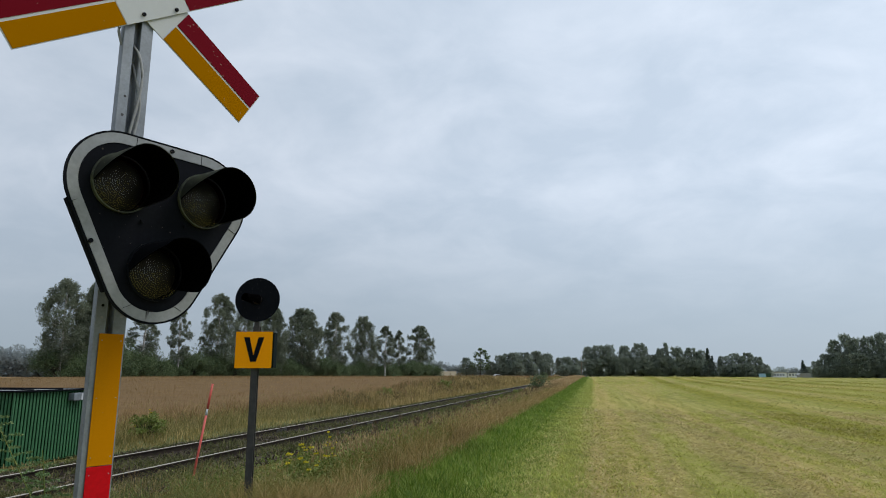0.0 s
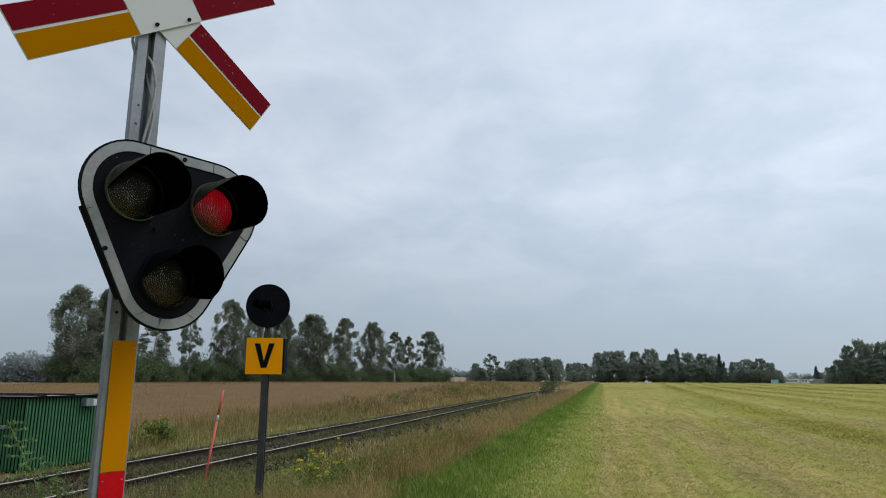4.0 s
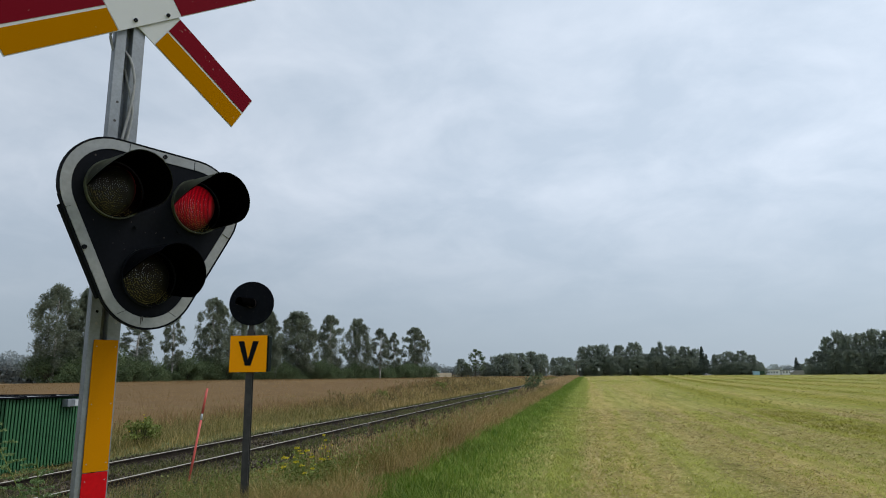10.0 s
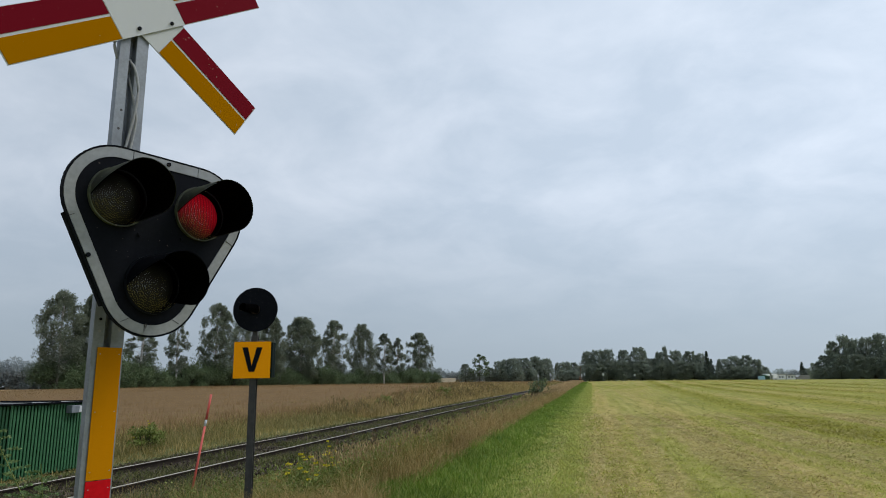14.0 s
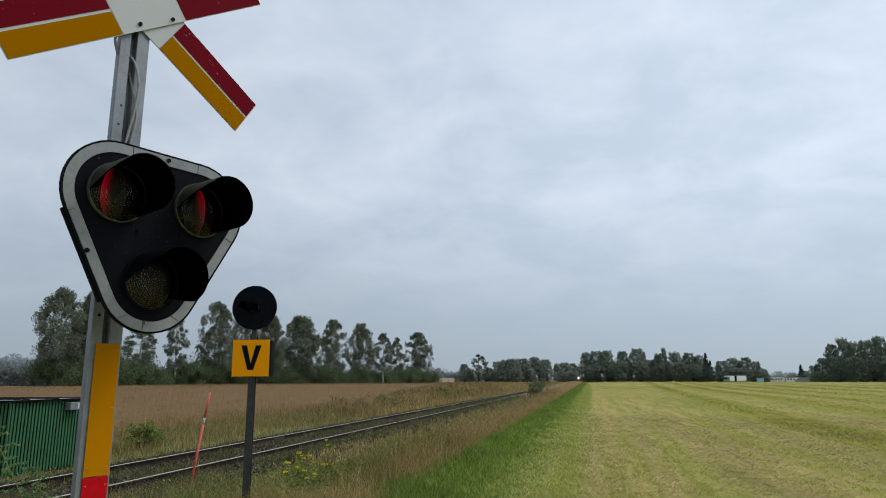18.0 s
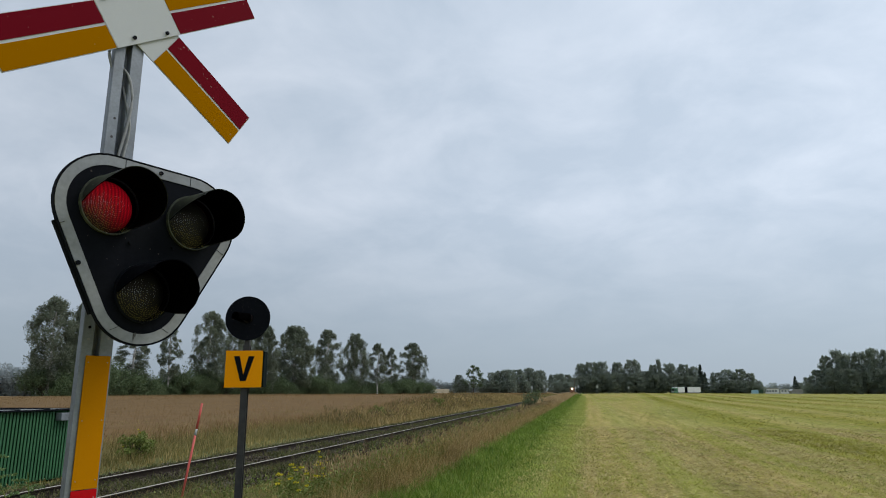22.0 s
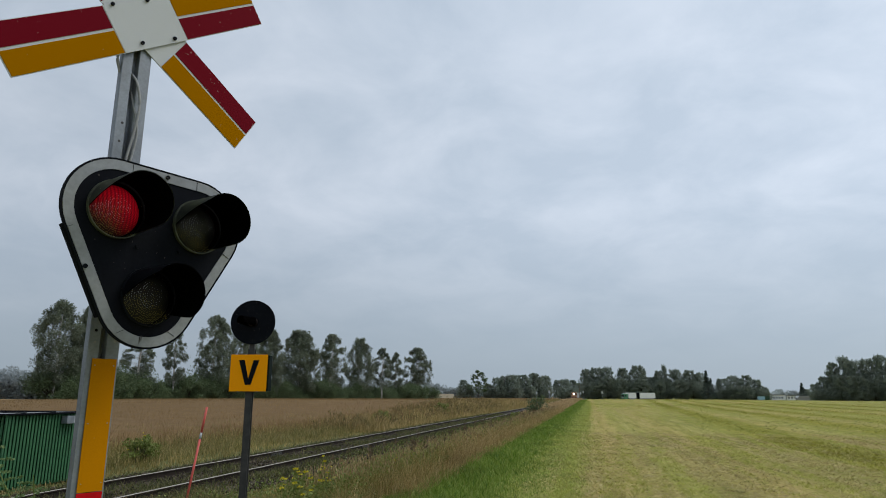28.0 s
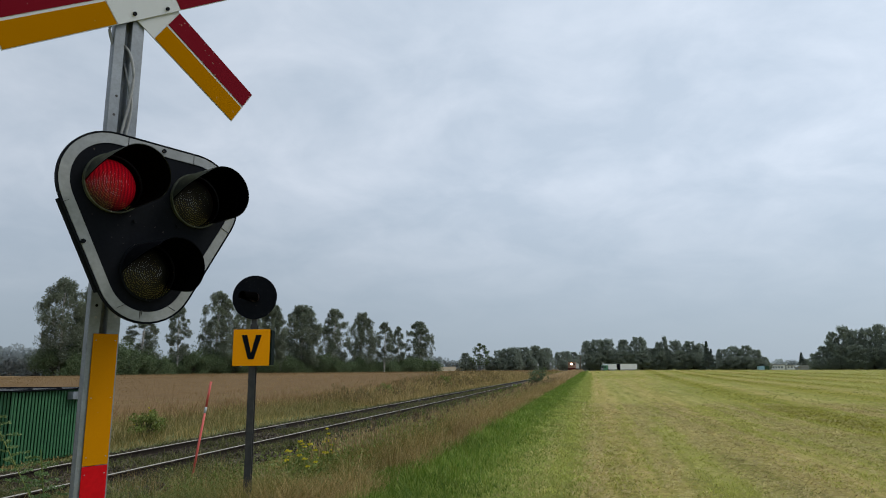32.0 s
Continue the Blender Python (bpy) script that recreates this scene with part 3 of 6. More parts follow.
def tube(pts, r, seg=8):
    """A round cable along a smooth line through the points."""
    pts = [Vector(p) for p in pts]
    line = []
    for i in range(len(pts) - 1):
        p0, p1, p2, p3 = pts[max(0, i - 1)], pts[i], pts[i + 1], pts[min(len(pts) - 1, i + 2)]
        for k in range(5):
            t = k / 5
            line.append(0.5 * ((2 * p1) + (p2 - p0) * t + (2 * p0 - 5 * p1 + 4 * p2 - p3) * t * t + (3 * p1 - p0 - 3 * p2 + p3) * t ** 3))
    line.append(pts[-1])
    bm = bmesh.new()
    rings = []
    for i, p in enumerate(line):
        d = (line[min(len(line) - 1, i + 1)] - line[max(0, i - 1)]).normalized()
        q = d.to_track_quat("Z", "Y")
        rings.append([bm.verts.new(p + q @ Vector((r * math.cos(2 * math.pi * k / seg), r * math.sin(2 * math.pi * k / seg), 0))) for k in range(seg)])
    for a, b in zip(rings, rings[1:]):
        for k in range(seg):
            bm.faces.new((a[k], a[(k + 1) % seg], b[(k + 1) % seg], b[k]))
    bm.faces.new(rings[0])
    bm.faces.new(rings[-1])
    bmesh.ops.recalc_face_normals(bm, faces=bm.faces[:])
    return bm


def scatter(rng, n, x0, x1, y0, y1, bias=2.0):
    """Points of a strip along the line, thinning out with distance."""
    y = y0 + (y1 - y0) * rng.uniform(0, 1, n) ** bias
    return rng.uniform(x0, x1, n), y


def clumped(rng, x, y, size=0.6, keep=0.5):
    """Keep the points that fall in clumps."""
    v = np.sin(x / size * 2.1 + 1.3 * np.sin(y / size)) + np.sin(y / size * 1.7 + 1.1 * np.sin(x / size * 0.8))
    k = (v + rng.normal(0, 0.9, len(x))) > (1 - 2 * keep) * 1.2
    return x[k], y[k]


# ---------------------------------------------------------------- railway track
def build_track():
    track = thing("railway_track", pose(TRACK_X, 0, 0), "single railway track with worn rails on weedy ballast", "track", kind="structure")
    ys = np.concatenate([np.arange(-4, 90, 4.0), np.arange(90, 420, 10.0), [430, 480, 560, 700, 900]])
    prof = [(-0.065, 0), (0.065, 0), (0.065, 0.012), (0.012, 0.028), (0.010, 0.095), (0.034, 0.108), (0.034, 0.128), (-0.034, 0.128), (-0.034, 0.108), (-0.010, 0.095), (-0.012, 0.028), (-0.065, 0.012)]
    for rx in RAIL_X:
        bm = bmesh.new()
        rows = [[bm.verts.new((rx - TRACK_X + px, y, 0.08 + pz + float(rise(y)))) for px, pz in prof] for y in ys]
        for a, b in zip(rows, rows[1:]):
            for i in range(len(prof)):
                j = (i + 1) % len(prof)
                bm.faces.new((a[i], a[j], b[j], b[i]))
        bmesh.ops.recalc_face_normals(bm, faces=bm.faces[:])
        rail = part("rail", bm, M["rust"], track)
        bm = bmesh.new()
        rows = [[bm.verts.new((rx - TRACK_X + px, y, z + float(rise(y)))) for px, z in ((-0.027, 0.2085), (-0.026, 0.2105), (-0.022, 0.2115), (0.022, 0.2115), (0.026, 0.2105), (0.027, 0.2085))] for y in ys]
        for a, b in zip(rows, rows[1:]):
            for i in range(5):
                bm.faces.new((a[i], a[i + 1], b[i + 1], b[i]))
        bmesh.ops.recalc_face_normals(bm, faces=bm.faces[:])
        part("rail_head", bm, M["railtop"], rail, "polished running surface")
        for y in ((19.6, 34.4, 49.4) if rx > TRACK_X else (16.7, 31.5, 46.5)):
            bm = bmesh.new()
            for sgn in (-1, 1):
                box(bm, rx - TRACK_X + sgn * 0.012, rx - TRACK_X + sgn * 0.036, y - 0.3, y + 0.3, 0.105, 0.178, 0.004)
                for k in (-0.21, -0.07, 0.07, 0.21):
                    cyl(bm, (rx - TRACK_X + sgn * 0.03, y + k, 0.142), (rx - TRACK_X + sgn * 0.062, y + k, 0.142), 0.017, seg=6)
            part("fishplate", bm, M["pole"], rail, "dark steel joint plate with bolts")
    rng = random.Random(4)
    base = boxed(-1.25, 1.25, -0.12, 0.12, -0.08, 0.085, bevel=0.012)
    sl = link_mesh("sleeper", base, M["sleeper"])
    y = 6.0
    while y < 100:
        ob = new("sleeper", sl)
        ob.parent = track
        ob.matrix_basis = pose(rng.uniform(-0.04, 0.04), y, float(rise(y)) + rng.uniform(-0.01, 0.0), 0, 0, rng.uniform(-1.2, 1.2))
        y += 0.64
    bm = bmesh.new()
    while y < 420:
        z = float(rise(y))
        box(bm, -1.25, 1.25, y - 0.12, y + 0.12, z - 0.08, z + 0.085)
        y += 0.65
    ob = part("sleeper", bm, M["sleeper"], track)
    tagged(ob, kind="stuff")


build_track()


def build_ballast():
    rng = np.random.default_rng(8)
    bm = bmesh.new()
    bmesh.ops.create_icosphere(bm, subdivisions=1, radius=1.0)
    base = np.array([v.co[:] for v in bm.verts])
    faces = np.array([[v.index for v in f.verts] for f in bm.faces])
    bm.free()
    n = 24000
    x, y = scatter(rng, n, -9.45, -5.75, 7.5, 48, 1.7)
    keep = (np.abs(x - RAIL_X[0]) > 0.07) & (np.abs(x - RAIL_X[1]) > 0.07)
    x, y = x[keep], y[keep]
    n = len(x)
    sc = rng.uniform(0.018, 0.042, n)
    shape = base[None] * (1 + rng.normal(0, 0.16, (n, len(base), 1)))
    shape *= rng.uniform(0.65, 1.25, (n, 1, 3)) * sc[:, None, None]
    z = land(x, y) + rng.uniform(-0.01, 0.03, n) + 0.015
    co = shape + np.stack([x, y, z], 1)[:, None]
    tris = (np.arange(n)[:, None, None] * len(base) + faces[None]).reshape(-1, 3)
    tagged(new("ballast", raw_mesh("ballast", co.reshape(-1, 3), tris, M["stone"])), "grey-brown crushed stone ballast between the rails", "ballast", kind="stuff")


build_ballast()


def value_noise(x, y, seed):
    """Smooth uneven values from 0 to 1 over the plan."""
    table = np.random.default_rng(seed).uniform(0, 1, 4096)
    xi, yi = np.floor(x).astype(int), np.floor(y).astype(int)
    fx, fy = smooth(0, 1, x - xi), smooth(0, 1, y - yi)

    def at(i, j):
        return table[((xi + i) * 157 + (yi + j) * 1009) % 4096]

    return (at(0, 0) * (1 - fx) + at(1, 0) * fx) * (1 - fy) + (at(0, 1) * (1 - fx) + at(1, 1) * fx) * fy


def swath_x(x, y):
    """Across the mowing swaths, which bear away from the line as they recede."""
    return x - 0.055 * np.maximum(0, y - 25) * smooth(2, 9, x)


def build_grasses():
    rng = np.random.default_rng(21)
    # tall dry verge between the track and the green strip; lower towards the rails, under the camera's sight line to
    # them
    x, y = scatter(rng, 135000, -5.75, -2.72, 6.5, 75, 1.8)
    x, y = clumped(rng, x, y, 0.7, 0.62)
    lim = np.clip(1.65 - 1.43 * np.abs(x) / 6.8 - 0.12 - land(x, y), 0.18, 0.8)
    h = np.maximum(0.12, lim - 0.16 * (x < -4.3)) * rng.uniform(0.28, 1.0, len(x)) * (1 - 0.45 * smooth(-3.5, -2.72, x))
    # grass kept low before the flowering weeds so that they show to the camera
    for px, py in ((-4.29, 10.31), (-4.1, 8.8), (-3.5, 8.55), (-3.75, 8.7)):
        along = np.clip((py - y) / 1.1, 0, 1)
        near = np.hypot(x - px * (1 - 0.1 * along), (y - py) * 0.6 + 0.25) < 0.42
        h = np.where(near, np.minimum(h, 0.44), h)
    w = rng.uniform(0.0022, 0.006, len(x)) + 0.00022 * y
    split = (np.sin(x * 1.9) + np.sin(y * 0.31 + 1.0) + rng.normal(0, 0.7, len(x)) + (x > -4.3) * 0.5 + (x > -3.4) * 0.5 + smooth(12, 30, y) * 0.5 - 0.6 * (1 - smooth(8.2, 10.5, y)) - (x < -4.2) * 0.7) > 0.3
    grass("verge_tall_grass", x[split], y[split], h[split], w[split], M["tan"], "tall dry tan grass on the railway verge", 0.8, seed=3)
    fx, fy = scatter(rng, 26000, -6.1, -3.0, 52, 330, 1.5)
    grass("far_verge_tall_grass", fx, fy, (0.35 + 0.6 * smooth(54, 75, fy)) * rng.uniform(0.6, 1.0, len(fx)), 0.008 + 0.0005 * fy, M["tan_far"], "tall dry grass hiding the far track", 0.4, seed=14)
    s = ~split
    grass("verge_green_grass", x[s], y[s], h[s] * 0.85, w[s], M["mixgrass"], "rough green and yellowing grass on the verge", 0.55, seed=4)
    # long arching tussocks near the signal
    tx, ty = scatter(rng, 80, -5.6, -3.3, 6.2, 9.4, 1.2)
    x, y = np.repeat(tx, 55) + rng.normal(0, 0.07, 80 * 55), np.repeat(ty, 55) + rng.normal(0, 0.07, 80 * 55)
    grass("arching_tussocks", x, y, rng.uniform(0.2, 0.5, len(x)), rng.uniform(0.005, 0.011, len(x)), M["tussock"], "long arching green grass tussocks beside the track", 1.1, droop=0.8, seed=18)
    # pale flowering grass before the track at the crossing
    x, y = scatter(rng, 3400, -6.1, -4.1, 5.6, 9.6, 1.0)
    x, y = clumped(rng, x, y, 0.5, 0.5)
    tall = rng.uniform(0.22, 0.5, len(x))
    grass("flowering_grass", x, y, tall, rng.uniform(0.002, 0.004, len(x)), M["tan"], "thin pale flowering grass before the track", 0.45, seed=20)
    # seed heads over the tall grass and brown docks among it
    def heads(name, x, y, z, long, wide, material, label, seed):
        r = np.random.default_rng(seed)
        n = len(x)
        p = np.stack([x, y, z], 1)
        up = np.stack([r.normal(0, 0.25, n), r.normal(0, 0.25, n), np.ones(n)], 1) * long[:, None]
        a = r.uniform(0, np.pi, n)
        s = np.stack([np.cos(a), np.sin(a), np.zeros(n)], 1) * wide[:, None]
        co = np.stack([p, p + up * 0.45 + s, p + up, p + up * 0.45 - s], 1).reshape(-1, 3)
        t = (np.arange(n)[:, None, None] * 4 + np.array([[0, 1, 2], [0, 2, 3]])[None]).reshape(-1, 3)
        tagged(new(name, raw_mesh(name, co, t, material)), label, "grass", kind="stuff")

    hx, hy = scatter(rng, 8000, -4.2, -3.1, 9.2, 75, 1.6)
    hx, hy = clumped(rng, hx, hy, 0.9, 0.6)
    top = np.clip(1.65 - 1.43 * np.abs(hx) / 6.8 - 0.22, 0.18, 0.72) * rng.uniform(0.62, 1.02, len(hx))
    heads("grass_seed_heads", hx, hy, top, rng.uniform(0.05, 0.12, len(hx)), rng.uniform(0.003, 0.008, len(hx)) + 0.00025 * hy, M["seed"], "pale seed heads over the tall verge grass", 31)
    hx, hy = scatter(rng, 70, -4.1, -3.2, 9.5, 48, 1.1)
    dx = np.repeat(hx, 14) + rng.normal(0, 0.02, 14 * len(hx))
    dy = np.repeat(hy, 14) + rng.normal(0, 0.02, 14 * len(hx))
    dz = np.repeat(np.clip(1.65 - 1.43 * np.abs(hx) / 6.8, 0.3, 0.85), 14) - rng.uniform(0.0, 0.22, len(dx))
    heads("dock_seed_heads", dx, dy, dz, rng.uniform(0.03, 0.06, len(dx)), rng.uniform(0.012, 0.022, len(dx)), M["dock"], "brown dock seed heads standing in the verge", 32)
    # lush uncut strip
    x, y = scatter(rng, 95000, 0, 1, 6.5, 230, 2.7)
    x = -3.0 + 2.2 * x ** 1.9 + 0.1 * np.sin(y * 0.5) + 0.12 * np.sin(y * 1.7 + 1)
    h = rng.uniform(0.10, 0.26, len(x)) * (1 - 0.75 * smooth(-2.6, -0.7, x))
    grass("lush_grass_strip", x, y, h, rng.uniform(0.006, 0.012, len(x)) + 0.0004 * y, M["lush"], "bright green uncut grass strip beside the hay field", 0.7, seed=5)
    # mown field: pale stubble, olive regrowth in bands, dry hay in swaths
    def in_bands(x, bands, r):
        xx = x + r.normal(0, 0.22, len(x))
        return np.any([(xx > a) & (xx < b) for a, b in bands], axis=0)

    olive = ((6.5, 8.2), (12.5, 14.3), (17.0, 18.8), (22.5, 24.6), (29, 31.5), (37, 40))
    hay = ((-0.2, 0.75), (2.4, 3.4), (4.6, 5.4), (9.3, 10.4), (15.0, 16.2), (20, 21.2), (26, 27.6), (33, 35))

    def field_points(n, y1, bias):
        x, y = scatter(rng, n, -1.6, 60, 6.5, y1, bias)
        k = x < 2.5 + 0.6 * y
        return x[k], y[k]

    def streaks(x, y):
        u = swath_x(x, y)
        return 0.5 * value_noise(u / 0.28, y / 14.0, 51) + 0.3 * value_noise(u / 0.9, y / 40.0, 52) + 0.2 * value_noise(x / 0.5, y / 0.7, 53)

    x, y = field_points(270000, 150, 2.3)
    nx_, ny_ = scatter(rng, 260000, -1.6, 17, 6.5, 30, 1.6)
    near = nx_ < 2.0 + 0.52 * ny_
    fx_, fy_ = scatter(rng, 90000, -1.6, 150, 110, 300, 1.2)
    wide = fx_ < 2.5 + 0.52 * fy_
    x, y = np.concatenate([x, nx_[near], fx_[wide]]), np.concatenate([y, ny_[near], fy_[wide]])
    clump = value_noise(x / 0.13, y / 0.2, 54) * 0.6 + value_noise(x / 0.35, y / 0.6, 55) * 0.4
    k = clump + rng.normal(0, 0.12, len(x)) > 0.36
    x, y, clump = x[k], y[k], clump[k]
    k = in_bands(swath_x(x, y), olive, rng)
    dry = (streaks(x, y) + rng.normal(0, 0.06, len(x)) > 0.535) & ~k
    h = rng.uniform(0.025, 0.075, len(x)) * (0.35 + 1.3 * clump)
    w = rng.uniform(0.005, 0.011, len(x)) + 0.0006 * y + 0.0008 * np.maximum(0, y - 100)
    g = ~k & ~dry
    grass("mown_field_stubble", x[g], y[g], h[g], w[g], M["mown"], "short pale green stubble of a mown hay field", 1.4, seed=6)
    grass("olive_regrowth", x[k], y[k], h[k] * 1.3, w[k], M["olive"], "darker olive grass in bands across the mown field", 1.2, seed=12)
    grass("dry_stubble", x[dry], y[dry], h[dry] * 0.8, w[dry], M["straw"], "dry straw-coloured stubble in streaks along the field", 2.4, seed=19)
    tx, ty = field_points(3600, 60, 1.8)
    x, y = np.repeat(tx, 14), np.repeat(ty, 14)
    r = np.abs(rng.normal(0, 0.045, len(x)))
    a = rng.uniform(0, 2 * np.pi, len(x))
    x, y = x + r * np.cos(a) * 1.2, y + r * np.sin(a) * 1.3
    grass("stubble_tufts", x, y, rng.uniform(0.035, 0.09, len(x)), rng.uniform(0.005, 0.010, len(x)) + 0.0003 * y, M["tuft"], "dark green tufts left standing in the mown field", 0.9, seed=13)
    x, y = field_points(200000, 120, 2.2)
    k = in_bands(swath_x(x, y), hay, rng) & (streaks(x, y) > 0.42) | (x > 0.7) & (streaks(x, y) + rng.normal(0, 0.1, len(x)) > 0.72)
    x, y = x[k], y[k]
    grass("cut_hay_wisps", x, y, rng.uniform(0.015, 0.045, len(x)), rng.uniform(0.006, 0.012, len(x)) + 0.0006 * y, M["straw"], "dry cut hay lying in swaths on the field", 3.5, seed=7)
    # single straws lying criss-cross
    x, y = scatter(rng, 95000, -0.4, 15, 6.8, 32, 1.6)
    k = (x < 2.5 + 0.6 * y) & (in_bands(swath_x(x, y), hay, rng) | (x > 0.7) & (streaks(x, y) + rng.normal(0, 0.1, len(x)) > 0.6))
    x, y = x[k], y[k]
    n = len(x)
    a = rng.normal(math.pi / 2, 0.9, n)
    half = rng.uniform(0.015, 0.06, n)[:, None] * np.stack([np.cos(a), np.sin(a)], 1)
    side = (rng.uniform(0.0012, 0.003, n) + 0.00012 * y)[:, None] * np.stack([-np.sin(a), np.cos(a)], 1)
    p = np.stack([x, y], 1)
    z0 = land(x, y) + rng.uniform(0.02, 0.06, n)
    z1 = z0 + rng.normal(0, 0.02, n)
    co = np.stack([np.concatenate([q, zz[:, None]], 1) for q, zz in ((p - half - side, z0), (p - half + side, z0 + 0.003), (p + half + side, z1 + 0.003), (p + half - side, z1))], 1).reshape(-1, 3)
    t = (np.arange(n)[:, None, None] * 4 + np.array([[0, 2, 1], [0, 3, 2]])[None]).reshape(-1, 3)
    tagged(new("lying_hay", raw_mesh("lying_hay", co, t, M["straw_lying"])), "single dry straws lying on the mown field", "hay", kind="stuff")
    # short pale grass between the lush strip and the first swath
    x, y = scatter(rng, 90000, 0, 1, 6.5, 190, 2.4)
    x = -2.45 + 2.3 * x + rng.normal(0, 0.22, len(x))
    grass("short_pale_grass", x, y, rng.uniform(0.03, 0.09, len(x)), rng.uniform(0.006, 0.012, len(x)) + 0.0006 * y, M["palegreen"], "short pale green grass beside the lush strip", 1.0, seed=16)
    # leafy weeds in the verge
    cx, cy = scatter(rng, 1000, -5.7, -3.3, 8, 60, 1.2)
    lim = np.clip(1.65 - 1.43 * np.abs(cx) / 6.8 - 0.3, 0.12, 0.5)
    cz = land(cx, cy) + lim * rng.uniform(0.3, 1.0, len(cx))
    m = 26
    p = np.repeat(np.stack([cx, cy, cz], 1), m, axis=0) + rng.normal(0, 1, (len(cx) * m, 3)) * np.array([0.08, 0.08, 0.09])
    u = rng.normal(0, 1, (len(p), 3))
    u /= np.linalg.norm(u, axis=1)[:, None]
    v = np.cross(u, rng.normal(0, 1, (len(p), 3)))
    v /= np.linalg.norm(v, axis=1)[:, None]
    s = (rng.uniform(0.012, 0.03, len(p)) + 0.0003 * p[:, 1])[:, None]
    co = np.stack([p - u * s, p + v * s * 0.45, p + u * s, p - v * s * 0.45], 1).reshape(-1, 3)
    t = (np.arange(len(p))[:, None, None] * 4 + np.array([[0, 1, 2], [0, 2, 3]])[None]).reshape(-1, 3)
    tagged(new("verge_weeds", raw_mesh("verge_weeds", co, t, M["weed"])), "leafy green weeds among the verge grass", "weeds", kind="stuff")
    # weeds in the track
    x, y = scatter(rng, 80000, -9.3, -5.9, 7, 60, 1.6)
    x, y = clumped(rng, x, y, 0.8, 0.6)
    k = (np.abs(x - RAIL_X[0]) > 0.1) & (np.abs(x - RAIL_X[1]) > 0.1)
    k &= (x > -8.4) | (rng.uniform(0, 1, len(x)) < 0.4)
    x, y = x[k], y[k]
    grass("track_weeds", x, y, rng.uniform(0.09, 0.22, len(x)), rng.uniform(0.006, 0.012, len(x)) + 0.0003 * y, M["track_weed"], "low weeds and grass growing in the ballast", 0.9, seed=8)
    # far verge before the grain
    x, y = scatter(rng, 52000, -13.6, -9.95, 8, 320, 2.4)
    h = np.clip(0.12 + 0.16 * (-9.95 - x), 0.1, 0.62) * rng.uniform(0.5, 1.0, len(x))
    k = (np.abs(y - 11.3) > 1.6) | (x > -10.2)
    x, y, h = x[k], y[k], h[k]
    grass("far_verge_grass", x, y, h, rng.uniform(0.008, 0.016, len(x)) + 0.0004 * y, M["verge2"], "green grass between track and grain field", 0.5, seed=9)
    x, y = scatter(rng, 16000, -13.4, -9.75, 30, 135, 1.3)
    grass("bank_grass", x, y, rng.uniform(0.3, 0.85, len(x)) * np.clip(0.4 + 0.4 * (-9.7 - x), 0.4, 1.05), 0.012 + 0.0005 * y, M["bank"], "brown and green tall grass on the bank beside the track", 0.5, seed=15)
    # grain
    x, y = scatter(rng, 200000, -62, -12.4, 4, 280, 1.7)
    h = rng.uniform(0.52, 0.76, len(x)) + 0.06 * value_noise(x / 2.5, y / 2.5, 61)
    k = ~((y < 14.5) & (x > -15.0))
    x, y, h = x[k], y[k], h[k]
    grass("grain_crop", x, y, h, 0.005 + 0.00045 * np.hypot(x, y), M["grain"], "ripe brown grain standing in a wide field", 0.35, seed=10)
    # the dense body of the crop, rising from the ground at its edge
    gx, gy = np.concatenate([np.arange(-68, -24, 1.5), np.arange(-24, -12.9, 0.4)]), np.concatenate([np.arange(-4, 60, 0.5), np.arange(60, 290, 2.5)])
    X, Y = np.meshgrid(gx, gy)
    up = (1 - smooth(-16.0, -13.0, X)) * (1 - smooth(278, 287, Y))
    Z = land(X, Y) - 0.03 + up * (0.45 + 0.1 * value_noise(X / 0.9, Y / 0.9, 62) + 0.06 * value_noise(X / 4, Y / 4, 63))
    nx, ny = len(gx), len(gy)
    i = (np.arange(ny - 1)[:, None] * nx + np.arange(nx - 1)[None]).ravel()
    tris = np.concatenate([np.stack([i, i + 1, i + nx + 1], 1), np.stack([i, i + nx + 1, i + nx], 1)])
    me = raw_mesh("grain_canopy", np.stack([X, Y, Z], -1).reshape(-1, 3), tris, M["canopy"])
    me.polygons.foreach_set("use_smooth", [True] * len(me.polygons))
    tagged(new("grain_canopy", me), "dense ripe brown grain closing over the field", "grain", kind="stuff")
    # tall brown-headed weeds on the bank
    hx, hy = scatter(rng, 230, -13.4, -10.2, 28, 80, 1.0)
    tall = rng.uniform(0.35, 0.95, len(hx))
    dx, dy = np.repeat(hx, 22) + rng.normal(0, 0.1, 22 * len(hx)), np.repeat(hy, 22) + rng.normal(0, 0.1, 22 * len(hx))
    dz = land(dx, dy) + np.repeat(tall, 22) * rng.uniform(0.35, 1.0, len(dx))
    heads("bank_weeds", dx, dy, dz, rng.uniform(0.08, 0.2, len(dx)), rng.uniform(0.015, 0.035, len(dx)), M["bankweed"], "dark green and brown weeds standing on the bank", 33)
    x, y = scatter(rng, 42000, -17.5, -11.0, 13, 95, 1.4)
    keep = rng.uniform(0, 1, len(x)) < 1 - smooth(-13, -18, x) * 0.8
    x, y = x[keep], y[keep]
    grass("field_edge_grass", x, y, rng.uniform(0.18, 0.45, len(x)) * (1 + 0.75 * smooth(-13.5, -16, x)), 0.006 + 0.0004 * y, M["edge"], "yellow-green grass along the edge of the grain", 0.6, seed=11)


build_grasses()

# ---------------------------------------------------------------- level crossing signal
SIGNAL_YAW = 65.0


